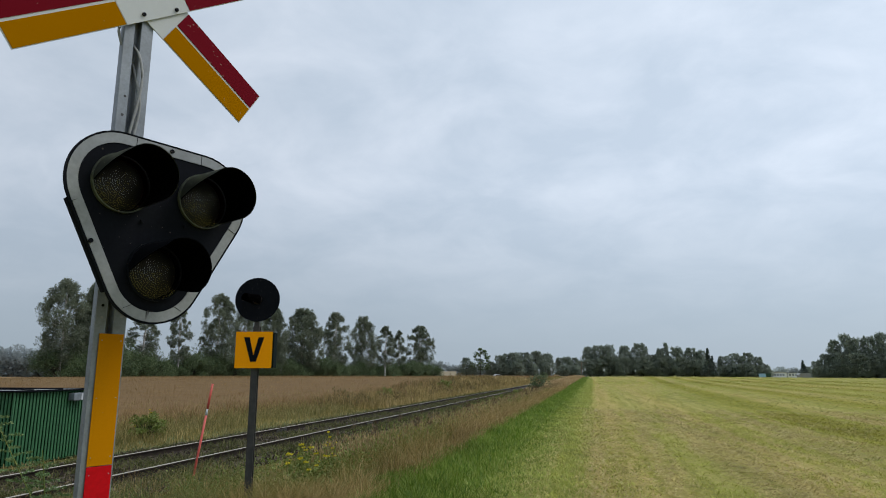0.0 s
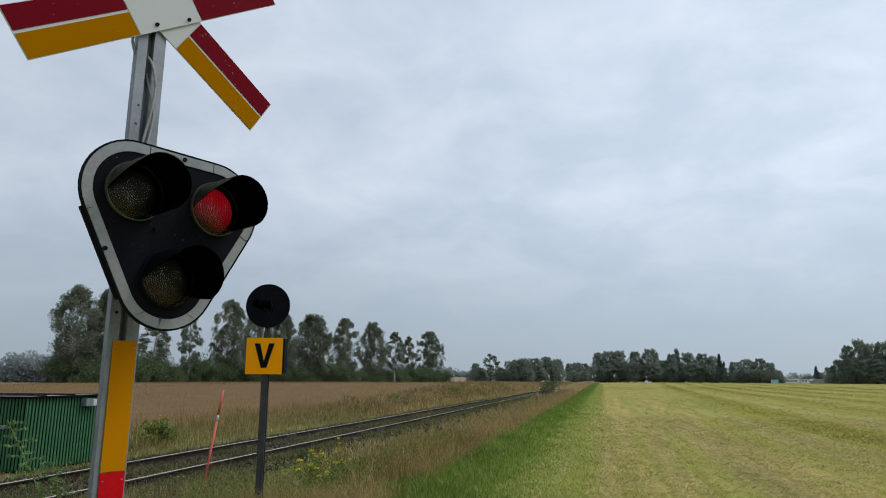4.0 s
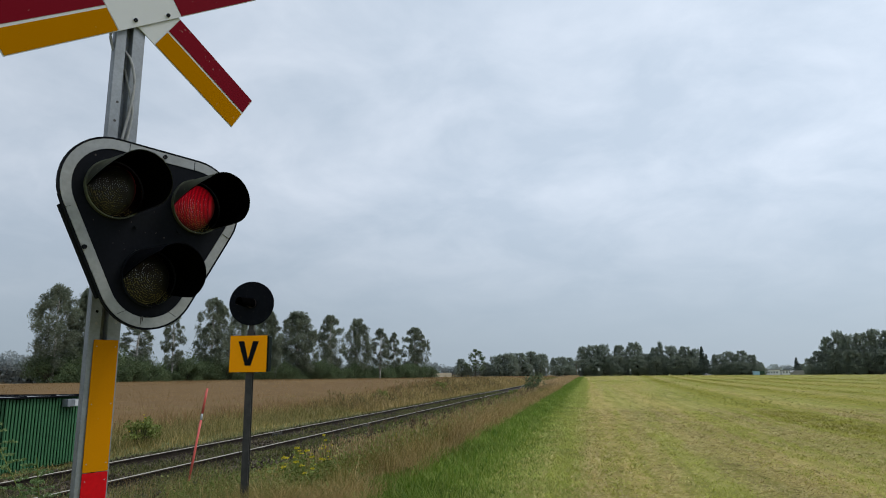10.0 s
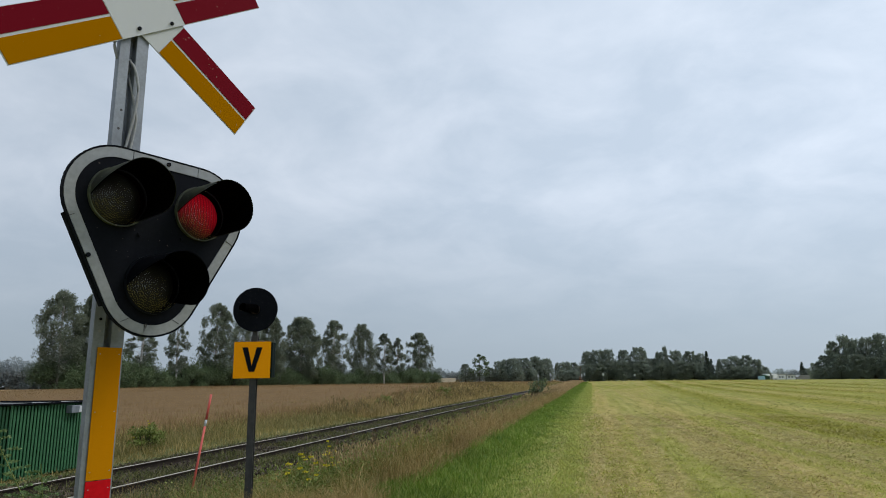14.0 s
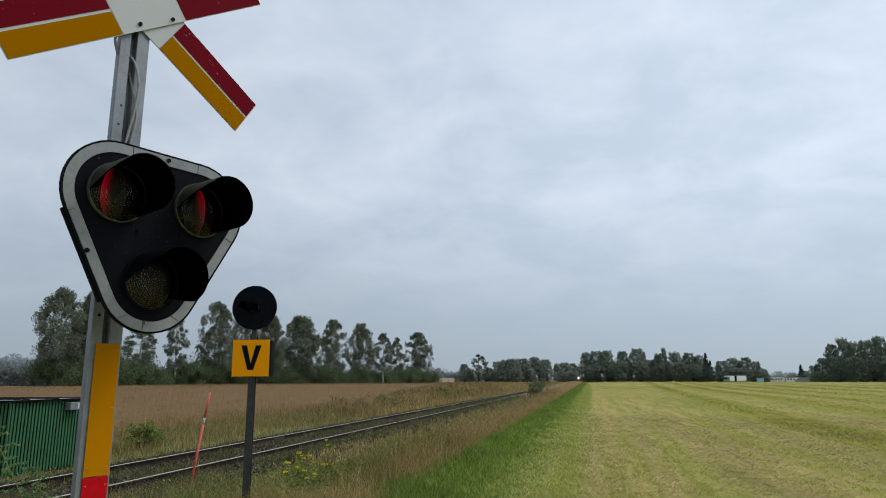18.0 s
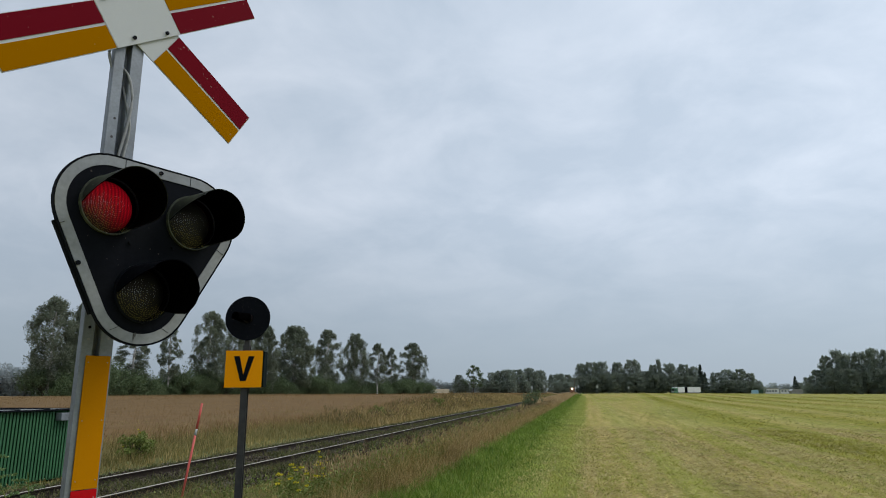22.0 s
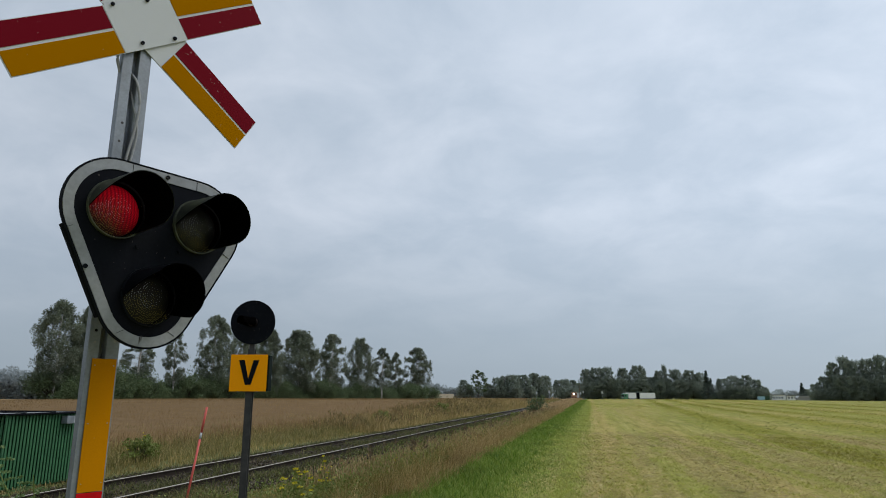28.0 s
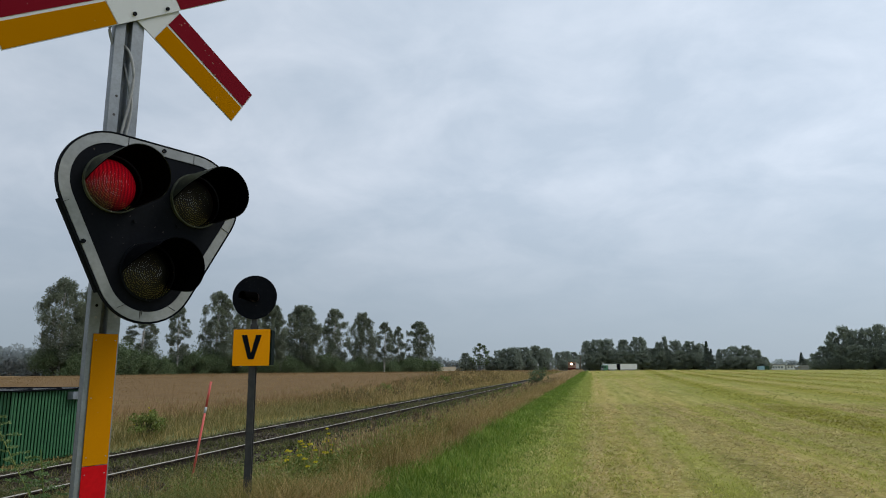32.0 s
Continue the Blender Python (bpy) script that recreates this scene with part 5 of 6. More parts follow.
def make_tree(name, seed, h, width, bare, leaf, bark, label, clumps=40, per=60, size=0.22, cone=0.0, droop=0.5, trunk_r=None, lumpy=0.2, group="", round_=0.7, strands=0):
    """A tapered trunk with limbs that end in clumps of leaves. bare: share of the height below the crown."""
    rng = np.random.default_rng(seed)
    root = thing(name, Matrix(), label, "tree", group)
    bm = bmesh.new()
    tr = trunk_r or h * 0.012
    bend = rng.normal(0, 0.02 * h, (4, 2))
    stem = [Vector((bend[i][0] * i / 4, bend[i][1] * i / 4, h * f - (0.3 if i == 0 else 0))) for i, f in enumerate((0, 0.33, 0.66, 0.95))]
    limb(bm, stem, tr, tr * 0.2)
    centres, radii = [], []
    for k in range(clumps):
        f = bare + (1 - bare) * (k + rng.uniform(0, 1)) / clumps
        g = (f - bare) / (1 - bare)
        if cone:
            reach = width * 0.5 * (1 - g) * rng.uniform(0.5, 1.0)
        else:
            reach = width * 0.42 * math.sin(math.pi * min(0.96, 0.2 + 0.76 * g)) ** round_ * rng.uniform(0.15, 1.0) ** 0.6
        a = rng.uniform(0, 2 * math.pi)
        base = np.array([0, 0, h * max(0.1, f - 0.1 * (1 - cone))])
        x = stem[2].x * f
        tip = np.array([x + reach * math.cos(a), stem[2].y * f + reach * math.sin(a), h * f * (0.94 if not cone else 0.96)])
        if k % 2 == 0:
            mid = (base + tip) / 2 + rng.normal(0, 0.15, 3)
            limb(bm, [Vector(base), Vector(mid), Vector(tip)], tr * 0.3 * (1 - g * 0.6), tr * 0.06, 5)
        centres.append(tip)
        radii.append(width * lumpy * rng.uniform(0.55, 1.15) * (0.6 if cone else 1.0) * (1 - 0.45 * g))
    part("trunk", bm, M[bark], root, "", True)
    if strands:
        co, tris = hanging_cloud(rng, np.array(centres), np.array(radii), strands, per, size)
    else:
        co, tris = leaf_cloud(rng, np.array(centres), np.array(radii), per, size, 0.85 if not cone else 0.4, droop)
    crown = new("crown", raw_mesh("crown", co, tris, M[leaf]))
    crown.parent = root
    return root


def plant_copy(src, x, y, s, turn, wide=1.0, label=""):
    m = Matrix.LocRotScale((x, y, float(land(x, y)) - 0.05), Euler((0, 0, radians(turn))), (s * wide, s * wide, s))
    ob = copy_thing(src, m @ Matrix.Diagonal((1 / src.scale.x, 1 / src.scale.y, 1 / src.scale.z, 1)))
    if label:
        ob["label"] = label
    return ob


def place(src, x, y, s, turn=0, wide=1.0):
    src.matrix_basis = Matrix.LocRotScale((x, y, float(land(x, y)) - 0.05), Euler((0, 0, radians(turn))), (s * wide, s * wide, s))


def build_birches():
    group = "birch row behind the grain field"
    lab = "tall birch with thin drooping crown in a field row"
    protos = [make_tree("birch_tree", 11, 13.0, 6.2, 0.24, "birch_leaf", "birch_bark", lab, 150, 15, 0.082, group=group, lumpy=0.13, strands=16),
              make_tree("birch_tree", 12, 13.0, 5.0, 0.26, "birch_leaf", "birch_bark", lab, 125, 15, 0.082, group=group, lumpy=0.13, strands=14),
              make_tree("birch_tree", 13, 13.0, 3.6, 0.3, "birch_leaf", "birch_bark", "slender birch with sparse crown in a field row", 85, 14, 0.08, group=group, lumpy=0.14, strands=13),
              make_tree("birch_tree", 14, 13.0, 5.8, 0.2, "birch_leaf", "birch_bark", "broad dense birch in a field row", 200, 15, 0.082, group=group, lumpy=0.13, strands=16)]
    used = set()
    # prototype, x, y, height, turn, width factor
    for k, x, y, h, turn, wide in ((0, -64.6, 69.0, 12.5, 20, 0.9), (3, -63.6, 73.4, 12.6, 130, 0.8), (2, -62.7, 81.6, 9.0, 60, 1.6), (2, -61.9, 89.2, 10.9, 200, 0.95),
                                   (1, -60.9, 97.8, 14.0, 10, 1.0), (0, -59.9, 106.0, 13.6, 80, 0.8), (3, -59.1, 113.8, 13.4, 290, 0.85), (3, -57.9, 124.8, 14.4, 40, 1.15),
                                   (1, -56.4, 138.2, 15.0, 120, 1.0), (0, -54.8, 152.3, 15.3, 240, 0.85), (2, -51.0, 158.5, 13.3, 30, 1.1), (2, -52.2, 175.4, 13.2, 150, 1.1),
                                   (1, -50.4, 191.4, 15.5, 300, 1.25)):
        if k in used:
            plant_copy(protos[k], x, y, h / 12, turn, wide * 1.28)
        else:
            used.add(k)
            place(protos[k], x, y, h / 12, turn, wide * 1.28)


def make_shrub(name, seed, h, width, leaf, label, clumps=26, per=60, size=0.14, group=""):
    rng = np.random.default_rng(seed)
    root = thing(name, Matrix(), label, "shrub", group)
    bm = bmesh.new()
    centres, radii = [], []
    for k in range(clumps):
        a, r = rng.uniform(0, 2 * math.pi), width * 0.5 * rng.uniform(0, 1) ** 0.6
        z = h * rng.uniform(0.15, 0.9) * (1 - 0.4 * (2 * r / width) ** 2)
        tip = Vector((r * math.cos(a), r * math.sin(a), z))
        limb(bm, [Vector((0.1 * math.cos(a), 0.1 * math.sin(a), -0.15)), tip * 0.55, tip], 0.015 * h, 0.004 * h, 5)
        centres.append(tip)
        radii.append(width * rng.uniform(0.1, 0.2))
    part("stems", bm, M["bark"], root, "", True)
    co, tris = leaf_cloud(rng, np.array([c[:] for c in centres]), np.array(radii), per, size, 0.9, 0.2)
    crown = new("foliage", raw_mesh("foliage", co, tris, M[leaf]))
    crown.parent = root
    return root


def build_shrubs():
    g = "hedge under the birch row"
    lab = "dense green shrub under the birches"
    protos = [make_shrub("hedge_shrub", 31, 4.2, 6.0, "shrub_leaf", lab, 60, 300, 0.075, g), make_shrub("hedge_shrub", 32, 3.6, 5.0, "shrub_leaf", lab, 56, 300, 0.075, g)]
    rng = random.Random(6)
    y, first = 70.2, [True, True]
    while y < 200:
        if not 76.5 < y < 79.5:
            k = rng.randrange(2)
            x = -64 + (y - 70) * 0.112 + rng.uniform(-1.5, 1.0)
            s, turn = rng.uniform(0.85, 1.4) * (1.25 if y < 76 else 1.0), rng.uniform(0, 360)
            if first[k]:
                place(protos[k], x, y, s, turn)
                first[k] = False
            else:
                plant_copy(protos[k], x, y, s, turn)
        y += rng.uniform(1.9, 3.1)
    b = make_shrub("track_bush", 40, 2.5, 2.7, "shrub_leaf", "dark green bush growing beside the track", 44, 30, 0.085)
    place(b, -4.9, 63.0, 0.88, 0)


def build_woods():
    ga, gb = "dark wood behind the road", "wood beyond the hay field"
    oaks = [make_tree("broadleaf_tree", 51 + i, 18.0, w, 0.1, "hazed_oak_leaf", "bark", "broadleaf tree at the edge of a wood, haze in its leaf colour", 190, 70, 0.3, trunk_r=0.35, lumpy=0.125, group=ga, round_=0.42) for i, w in enumerate((17.0, 14.5, 19.0))]
    spruce = make_tree("spruce_tree", 61, 18.0, 8.5, 0.05, "spruce_leaf", "bark", "dark narrow spruce at the edge of a wood", 110, 80, 0.4, cone=1.0, droop=0.2, trunk_r=0.2, lumpy=0.19, group=ga)
    used = set()

    def put(src, x, y, h, turn, wide=1.0):
        if src.name in used:
            return plant_copy(src, x, y, h / 17.2, turn, wide)
        used.add(src.name)
        place(src, x, y, h / 17.2, turn, wide)

    rng = random.Random(3)
    broad = {0: 17.0, 1: 14.5, 2: 19.0}

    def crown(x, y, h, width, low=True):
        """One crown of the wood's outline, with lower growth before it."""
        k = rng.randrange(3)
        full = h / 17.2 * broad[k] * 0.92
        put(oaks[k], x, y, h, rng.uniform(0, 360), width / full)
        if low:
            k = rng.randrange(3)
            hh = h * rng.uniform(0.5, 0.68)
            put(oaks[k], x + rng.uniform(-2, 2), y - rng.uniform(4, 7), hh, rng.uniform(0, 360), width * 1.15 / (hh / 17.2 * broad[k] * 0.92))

    # wood behind the road: the crowns along its front as x, y, height, width
    for x, y, h, w in ((-1.4, 488, 20.2, 13), (5.9, 488, 21.2, 14.5), (13.1, 488, 21.4, 13), (23.8, 487, 20.8, 13), (34.5, 487, 22.5, 15), (43.2, 486, 14.6, 10), (48.1, 485, 18.7, 10), (51.8, 486, 22.6, 5.5),
                       (58.4, 484, 19.5, 14), (68.4, 483, 19.0, 13.5), (74.9, 482, 17.2, 10), (88.2, 480, 13.2, 11), (95.4, 479, 15.0, 13), (103, 477, 15.4, 12), (109.6, 476, 12.6, 9), (114, 475, 7.6, 6.5)):
        crown(x, y, h + 1.2, w)
    for x in (2, 9, 18, 28, 38, 46, 54, 63, 72, 79):
        crown(x, 496, 12.5 + 3 * rng.random(), 13, False)
    put(spruce, 76.4, 464, 18.8, 0)
    put(spruce, 79.5, 468, 14.0, 50)
    put(spruce, 155, 538, 12.4, 0, 1.25)
    put(oaks[0], 160, 545, 8, 0, 1.0)
    # nearer wood at the hay field's edge
    for x, y, h, w in ((97.2, 320, 6.0, 5.5), (100.6, 319, 9.2, 6.5), (104.7, 318, 15.2, 7.5), (108.6, 317, 17.6, 8.5), (112.6, 316, 15.8, 8), (116.5, 314, 16.5, 8.5), (121.4, 312, 17.8, 9.5), (126, 310, 17.1, 9),
                       (131.4, 308, 16.9, 10), (138.4, 305, 16.6, 10), (146, 302, 16.5, 11), (154, 298, 16.5, 11)):
        crown(x, y, h + 1.9, w)
    for x in (106, 113, 120, 128, 136):
        crown(x, 322 - (x - 98) * 0.2, 11 + 2 * rng.random(), 10, False)
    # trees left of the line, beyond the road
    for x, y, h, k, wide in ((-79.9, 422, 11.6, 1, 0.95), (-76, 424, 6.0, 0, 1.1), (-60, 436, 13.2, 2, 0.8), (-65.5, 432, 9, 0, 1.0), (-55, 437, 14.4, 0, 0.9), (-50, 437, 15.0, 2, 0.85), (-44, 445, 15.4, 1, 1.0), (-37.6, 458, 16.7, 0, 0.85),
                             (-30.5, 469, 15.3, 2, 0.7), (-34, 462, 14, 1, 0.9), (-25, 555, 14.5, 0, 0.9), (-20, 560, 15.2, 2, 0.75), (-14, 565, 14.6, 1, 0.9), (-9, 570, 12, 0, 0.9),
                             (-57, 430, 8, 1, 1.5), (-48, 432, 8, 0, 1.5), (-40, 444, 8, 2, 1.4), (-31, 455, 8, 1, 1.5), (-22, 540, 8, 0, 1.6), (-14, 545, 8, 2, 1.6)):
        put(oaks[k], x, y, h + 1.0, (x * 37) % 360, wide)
    pop = make_tree("tall_thin_tree", 71, 18.0, 11.5, 0.3, "shrub_leaf", "bark", "open-crowned thin tree standing above the others", 26, 60, 0.4, trunk_r=0.18, lumpy=0.17)
    place(pop, -70.8, 424, 1.08, 30, 1.35)


def build_far_woods():
    """Low woods along the horizon, as one uneven mass of leaves; haze is in their colour."""
    rng = np.random.default_rng(77)
    cs, rs = [], []
    for x0, y0, x1, y1, h, n in ((-420, 250, -250, 330, 21, 420), (-420, 700, -120, 850, 20, 520), (160, 1150, 330, 1100, 15, 160), (330, 420, 700, 200, 16, 160), (-900, 350, -420, 250, 14, 120), (-700, -500, -900, 350, 15, 100), (500, -700, 800, 200, 15, 120), (-600, -700, 500, -800, 15, 130)):
        t = rng.uniform(0, 1, n)
        hh = h * (0.78 + 0.22 * np.sin(t * 31) * np.sin(t * 13 + 1)) * rng.uniform(0.05, 1.0, n) ** 0.7
        cs.append(np.stack([x0 + (x1 - x0) * t, y0 + (y1 - y0) * t + rng.uniform(-6, 6, n), hh - 2.5], 1))
        rs.append(rng.uniform(3.0, 6.0, n))
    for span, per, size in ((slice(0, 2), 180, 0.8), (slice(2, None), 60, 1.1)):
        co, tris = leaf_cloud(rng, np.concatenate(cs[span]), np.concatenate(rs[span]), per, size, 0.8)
        tagged(new("far_woods", raw_mesh("far_woods", co, tris, M["hazed_far_leaf"])), "low woods along the horizon, haze in their leaf colour", "woods", kind="stuff")


build_birches()
build_shrubs()
build_woods()
build_far_woods()


# ---------------------------------------------------------------- plants by the track
def make_flower_plant(name, seed, h, stems, label):
    rng = np.random.default_rng(seed)
    root = thing(name, Matrix(), label, "wild flower")
    bm = bmesh.new()
    tips, cs = [], []
    for k in range(stems):
        a, r = rng.uniform(0, 2 * math.pi), rng.uniform(0.02, 0.22)
        hh = h * rng.uniform(0.6, 1.0)
        tip = Vector((r * math.cos(a), r * math.sin(a), hh))
        limb(bm, [Vector((tip.x * 0.2, tip.y * 0.2, -0.05)), Vector((tip.x * 0.6, tip.y * 0.6, hh * 0.5)), tip], 0.006, 0.003, 5)
        tips.append(tip)
        for f in (0.25, 0.36, 0.47, 0.58, 0.69, 0.8, 0.9):
            cs.append((tip.x * f, tip.y * f, hh * f))
    part("stems", bm, M["weed"], root)
    co, tris = leaf_cloud(rng, np.array(cs), np.full(len(cs), 0.065), 9, 0.024, 0.8)
    ob = new("leaves", raw_mesh("leaves", co, tris, M["weed"]))
    ob.parent = root
    for t in tips:
        co, tris = leaf_cloud(rng, np.array([t[:]]), np.array([rng.uniform(0.02, 0.048)]), 28, 0.015, 0.35)
        ob = new("flower_head", raw_mesh("flower_head", co, tris, M["flower"]))
        ob.parent = root
    return tagged(root, group="yellow flowers on the verge")


def build_plants():
    lab = "yellow-flowering weed with green leaves on the railway verge"
    a = make_flower_plant("tansy_plant", 1, 0.92, 8, lab)
    b = make_flower_plant("tansy_plant", 2, 0.7, 5, lab)
    place(a, -4.29, 10.31, 0.92)
    place(b, -4.07, 8.77, 1.2)
    for src, x, y, s in ((b, -3.8, 8.75, 1.0), (a, -3.85, 9.4, 0.8), (b, -4.5, 9.7, 1.0), (b, -4.6, 12.4, 0.6), (a, -4.3, 14.5, 0.55), (b, -4.6, 17.0, 0.6), (a, -11.51, 15.52, 0.85), (b, -11.81, 15.52, 0.75)):
        plant_copy(src, x, y, s, x * 91 % 360)
    bush = make_shrub("verge_weed_clump", 44, 1.1, 1.25, "weed", "leafy green weed clump at the grain field's edge", 26, 50, 0.05)
    place(bush, -11.51, 15.42, 0.75)
    plant_copy(bush, -12.2, 38, 0.9, 50)
    plant_copy(bush, -11.6, 52, 1.0, 150)
    for x, y, k, turn in ((-4.4, 30, 0.75, 20), (-4.7, 36, 0.7, 95), (-4.2, 23.5, 0.55, 160), (-4.9, 45, 0.8, 240)):
        plant_copy(bush, x, y, k, turn, label="leafy green weed clump among the dry verge grass")
    # pale feathery weed near the crossing
    rng = np.random.default_rng(15)
    root = thing("tall_feathery_weed", pose(-4.4, 4.78, -0.02), "tall pale green weed with feathery leaves leaning over", "weed")
    bm = bmesh.new()
    cs = []
    for tip, n in ((Vector((-0.46, -0.22, 1.34)), 22), (Vector((-0.05, -0.1, 1.05)), 8), (Vector((0.15, 0.1, 0.8)), 6), (Vector((-0.22, 0.1, 0.95)), 13)):
        pts = [Vector((0, 0, 0)), Vector((tip.x * 0.3, tip.y * 0.3, tip.z * 0.5)), tip]
        limb(bm, pts, 0.007, 0.003, 5)
        for k in range(n):
            f = 0.35 + 0.65 * k / n
            p = pts[1].lerp(pts[2], (f - 0.35) / 0.65)
            a = k * 2.4
            for s in np.linspace(0.02, 0.16 * (1.15 - f * 0.5), 5):
                cs.append((p.x + s * math.cos(a), p.y + s * math.sin(a), p.z + 0.25 * s - 1.1 * s * s))
    part("stems", bm, M["weed"], root)
    co, tris = leaf_cloud(rng, np.array(cs), np.full(len(cs), 0.022), 8, 0.013, 0.5)
    ob = new("leaves", raw_mesh("leaves", co, tris, M["feather"]))
    ob.parent = root


M["feather"] = leafy("pale_feathery_leaves", (0.1, 0.17, 0.06), (0.2, 0.28, 0.11), None, 0.3, 2.0)
build_plants()

# ---------------------------------------------------------------- far road, vehicles, train, buildings
ROAD = [(-150, 180), (-80, 250), (-40, 297), (-23.7, 317), (-6.1, 345), (10, 371), (35, 396), (60, 421), (76, 434), (90, 449), (104, 468), (135, 520), (200, 640)]


def build_road():
    bm = bmesh.new()
    rows = []
    for i, (x, y) in enumerate(ROAD):
        a, b = Vector(ROAD[max(0, i - 1)]), Vector(ROAD[min(len(ROAD) - 1, i + 1)])
        d = (b - a).normalized()
        n = Vector((-d.y, d.x)) * 3.2
        z = float(land(x, y)) + 0.06
        rows.append((bm.verts.new((x + n.x, y + n.y, z)), bm.verts.new((x - n.x, y - n.y, z))))
    for a, b in zip(rows, rows[1:]):
        bm.faces.new((a[0], a[1], b[1], b[0]))
    bmesh.ops.solidify(bm, geom=bm.faces[:], thickness=0.1)
    ob = new("road", link_mesh("road", bm, M["asphalt"]))
    tagged(ob, "grey asphalt country road crossing the railway", "road", kind="structure")


def wheels(root, xs, half, r, w=0.25):
    for x in xs:
        for s in (-1, 1):
            wh = part("wheel", cyl(bmesh.new(), (x, s * (half - w), r), (x, s * half, r), r, seg=20), M["rubber"], root)
            part("rim", cyl(bmesh.new(), (x, s * half - s * 0.02, r), (x, s * (half + 0.012), r), r * 0.55, seg=16), M["galv"], wh)


def build_truck():
    # local +x is forwards, origin ahead of the front bumper
    t = thing("truck", Matrix(), "green-cabbed truck with white box body towing a white trailer", "truck")
    bm = boxed(-4.4, -1.7, -1.25, 1.25, 0.55, 3.3, 0.12)
    cab = part("cab", bm, M["vehicle_green"], t, "green driver's cab")
    part("windscreen", boxed(-1.8, -1.68, -1.1, 1.1, 1.9, 2.8, 0.02), M["glass_dark"], cab)
    for s in (-1, 1):
        part("side_window", boxed(-3.2, -2.1, s * 1.25 - 0.01, s * 1.25 + 0.01, 1.9, 2.7), M["glass_dark"], cab)
    part("deflector", boxed(-4.4, -2.6, -1.15, 1.15, 3.3, 3.9, 0.2), M["vehicle_white"], cab, "white roof deflector")
    part("grille", boxed(-1.72, -1.67, -0.9, 0.9, 0.95, 1.7, 0.01), M["vehicle_grey"], cab)
    part("box_body", boxed(-10.2, -4.7, -1.28, 1.28, 1.05, 4.0, 0.03), M["vehicle_white"], t, "white box body")
    part("chassis", boxed(-10.2, -2.0, -0.5, 0.5, 0.6, 1.05), M["black"], t)
    tr = part("trailer_body", boxed(-24.0, -12.6, -1.28, 1.28, 1.05, 4.0, 0.03), M["vehicle_white"], t, "white trailer box")
    # black box added so that the gap before the trailer reads dark
    part("gap_dark_box", boxed(-12.6, -12.1, -1.26, 1.26, 1.1, 3.95, 0.05), M["black"], t, "black box darkening the gap before the trailer")
    part("drawbar", boxed(-12.2, -10.0, -0.12, 0.12, 0.7, 0.85), M["black"], t)
    part("trailer_chassis", boxed(-23.8, -12.0, -0.5, 0.5, 0.6, 1.05), M["black"], t)
    for a, b in ((-10.2, -4.7), (-24.0, -12.0)):
        for s in (-1, 1):
            part("side_skirt", boxed(a + 1.0, b - 0.5, s * 1.24 - 0.02, s * 1.24 + 0.02, 0.55, 1.0), M["vehicle_grey"], t)
            part("roof_rail", boxed(a, b, s * 1.27 - 0.03, s * 1.27 + 0.03, 3.94, 4.04), M["hutdark"], t)
    wheels(t, (-2.9, -7.2, -8.5, -14.5, -20.5, -21.8), 1.25, 0.5)
    return t


def build_car(name, mat, label):
    c = thing(name, Matrix(), label, "car")
    out = [(-4.4, 0.3), (-4.4, 0.8), (-4.25, 0.95), (-3.9, 1.38), (-3.3, 1.5), (-1.9, 1.46), (-1.2, 0.98), (-0.15, 0.82), (0, 0.6), (0, 0.3)]
    bm = prism(bmesh.new(), out, -0.88, 0.88)
    bmesh.ops.bevel(bm, geom=bm.edges[:], offset=0.05, segments=2, affect="EDGES")
    part("body", bm, M[mat], c)
    gl = [(-4.05, 1.0), (-3.8, 1.34), (-3.3, 1.42), (-1.98, 1.38), (-1.4, 1.0)]
    for s in (-1, 1):
        part("side_windows", prism(bmesh.new(), gl, s * 0.88 - 0.006, s * 0.88 + 0.006), M["glass_dark"], c)
    ws = boxed(-0.02, 0.02, -0.7, 0.7, -0.3, 0.3)
    bmesh.ops.transform(ws, matrix=pose(-1.52, 0, 1.23, 0, -56, 0), verts=ws.verts[:])
    part("windscreen", ws, M["glass_dark"], c)
    for s in (-0.6, 0.6):
        part("headlamp", boxed(-0.06, 0.012, s - 0.16, s + 0.16, 0.55, 0.7, 0.01), M["white"], c)
        part("tail_lamp", boxed(-4.415, -4.35, s - 0.14, s + 0.14, 0.7, 0.88, 0.01), M["bright_red"], c)
    wheels(c, (-0.85, -3.45), 0.9, 0.32, 0.2)
    return c


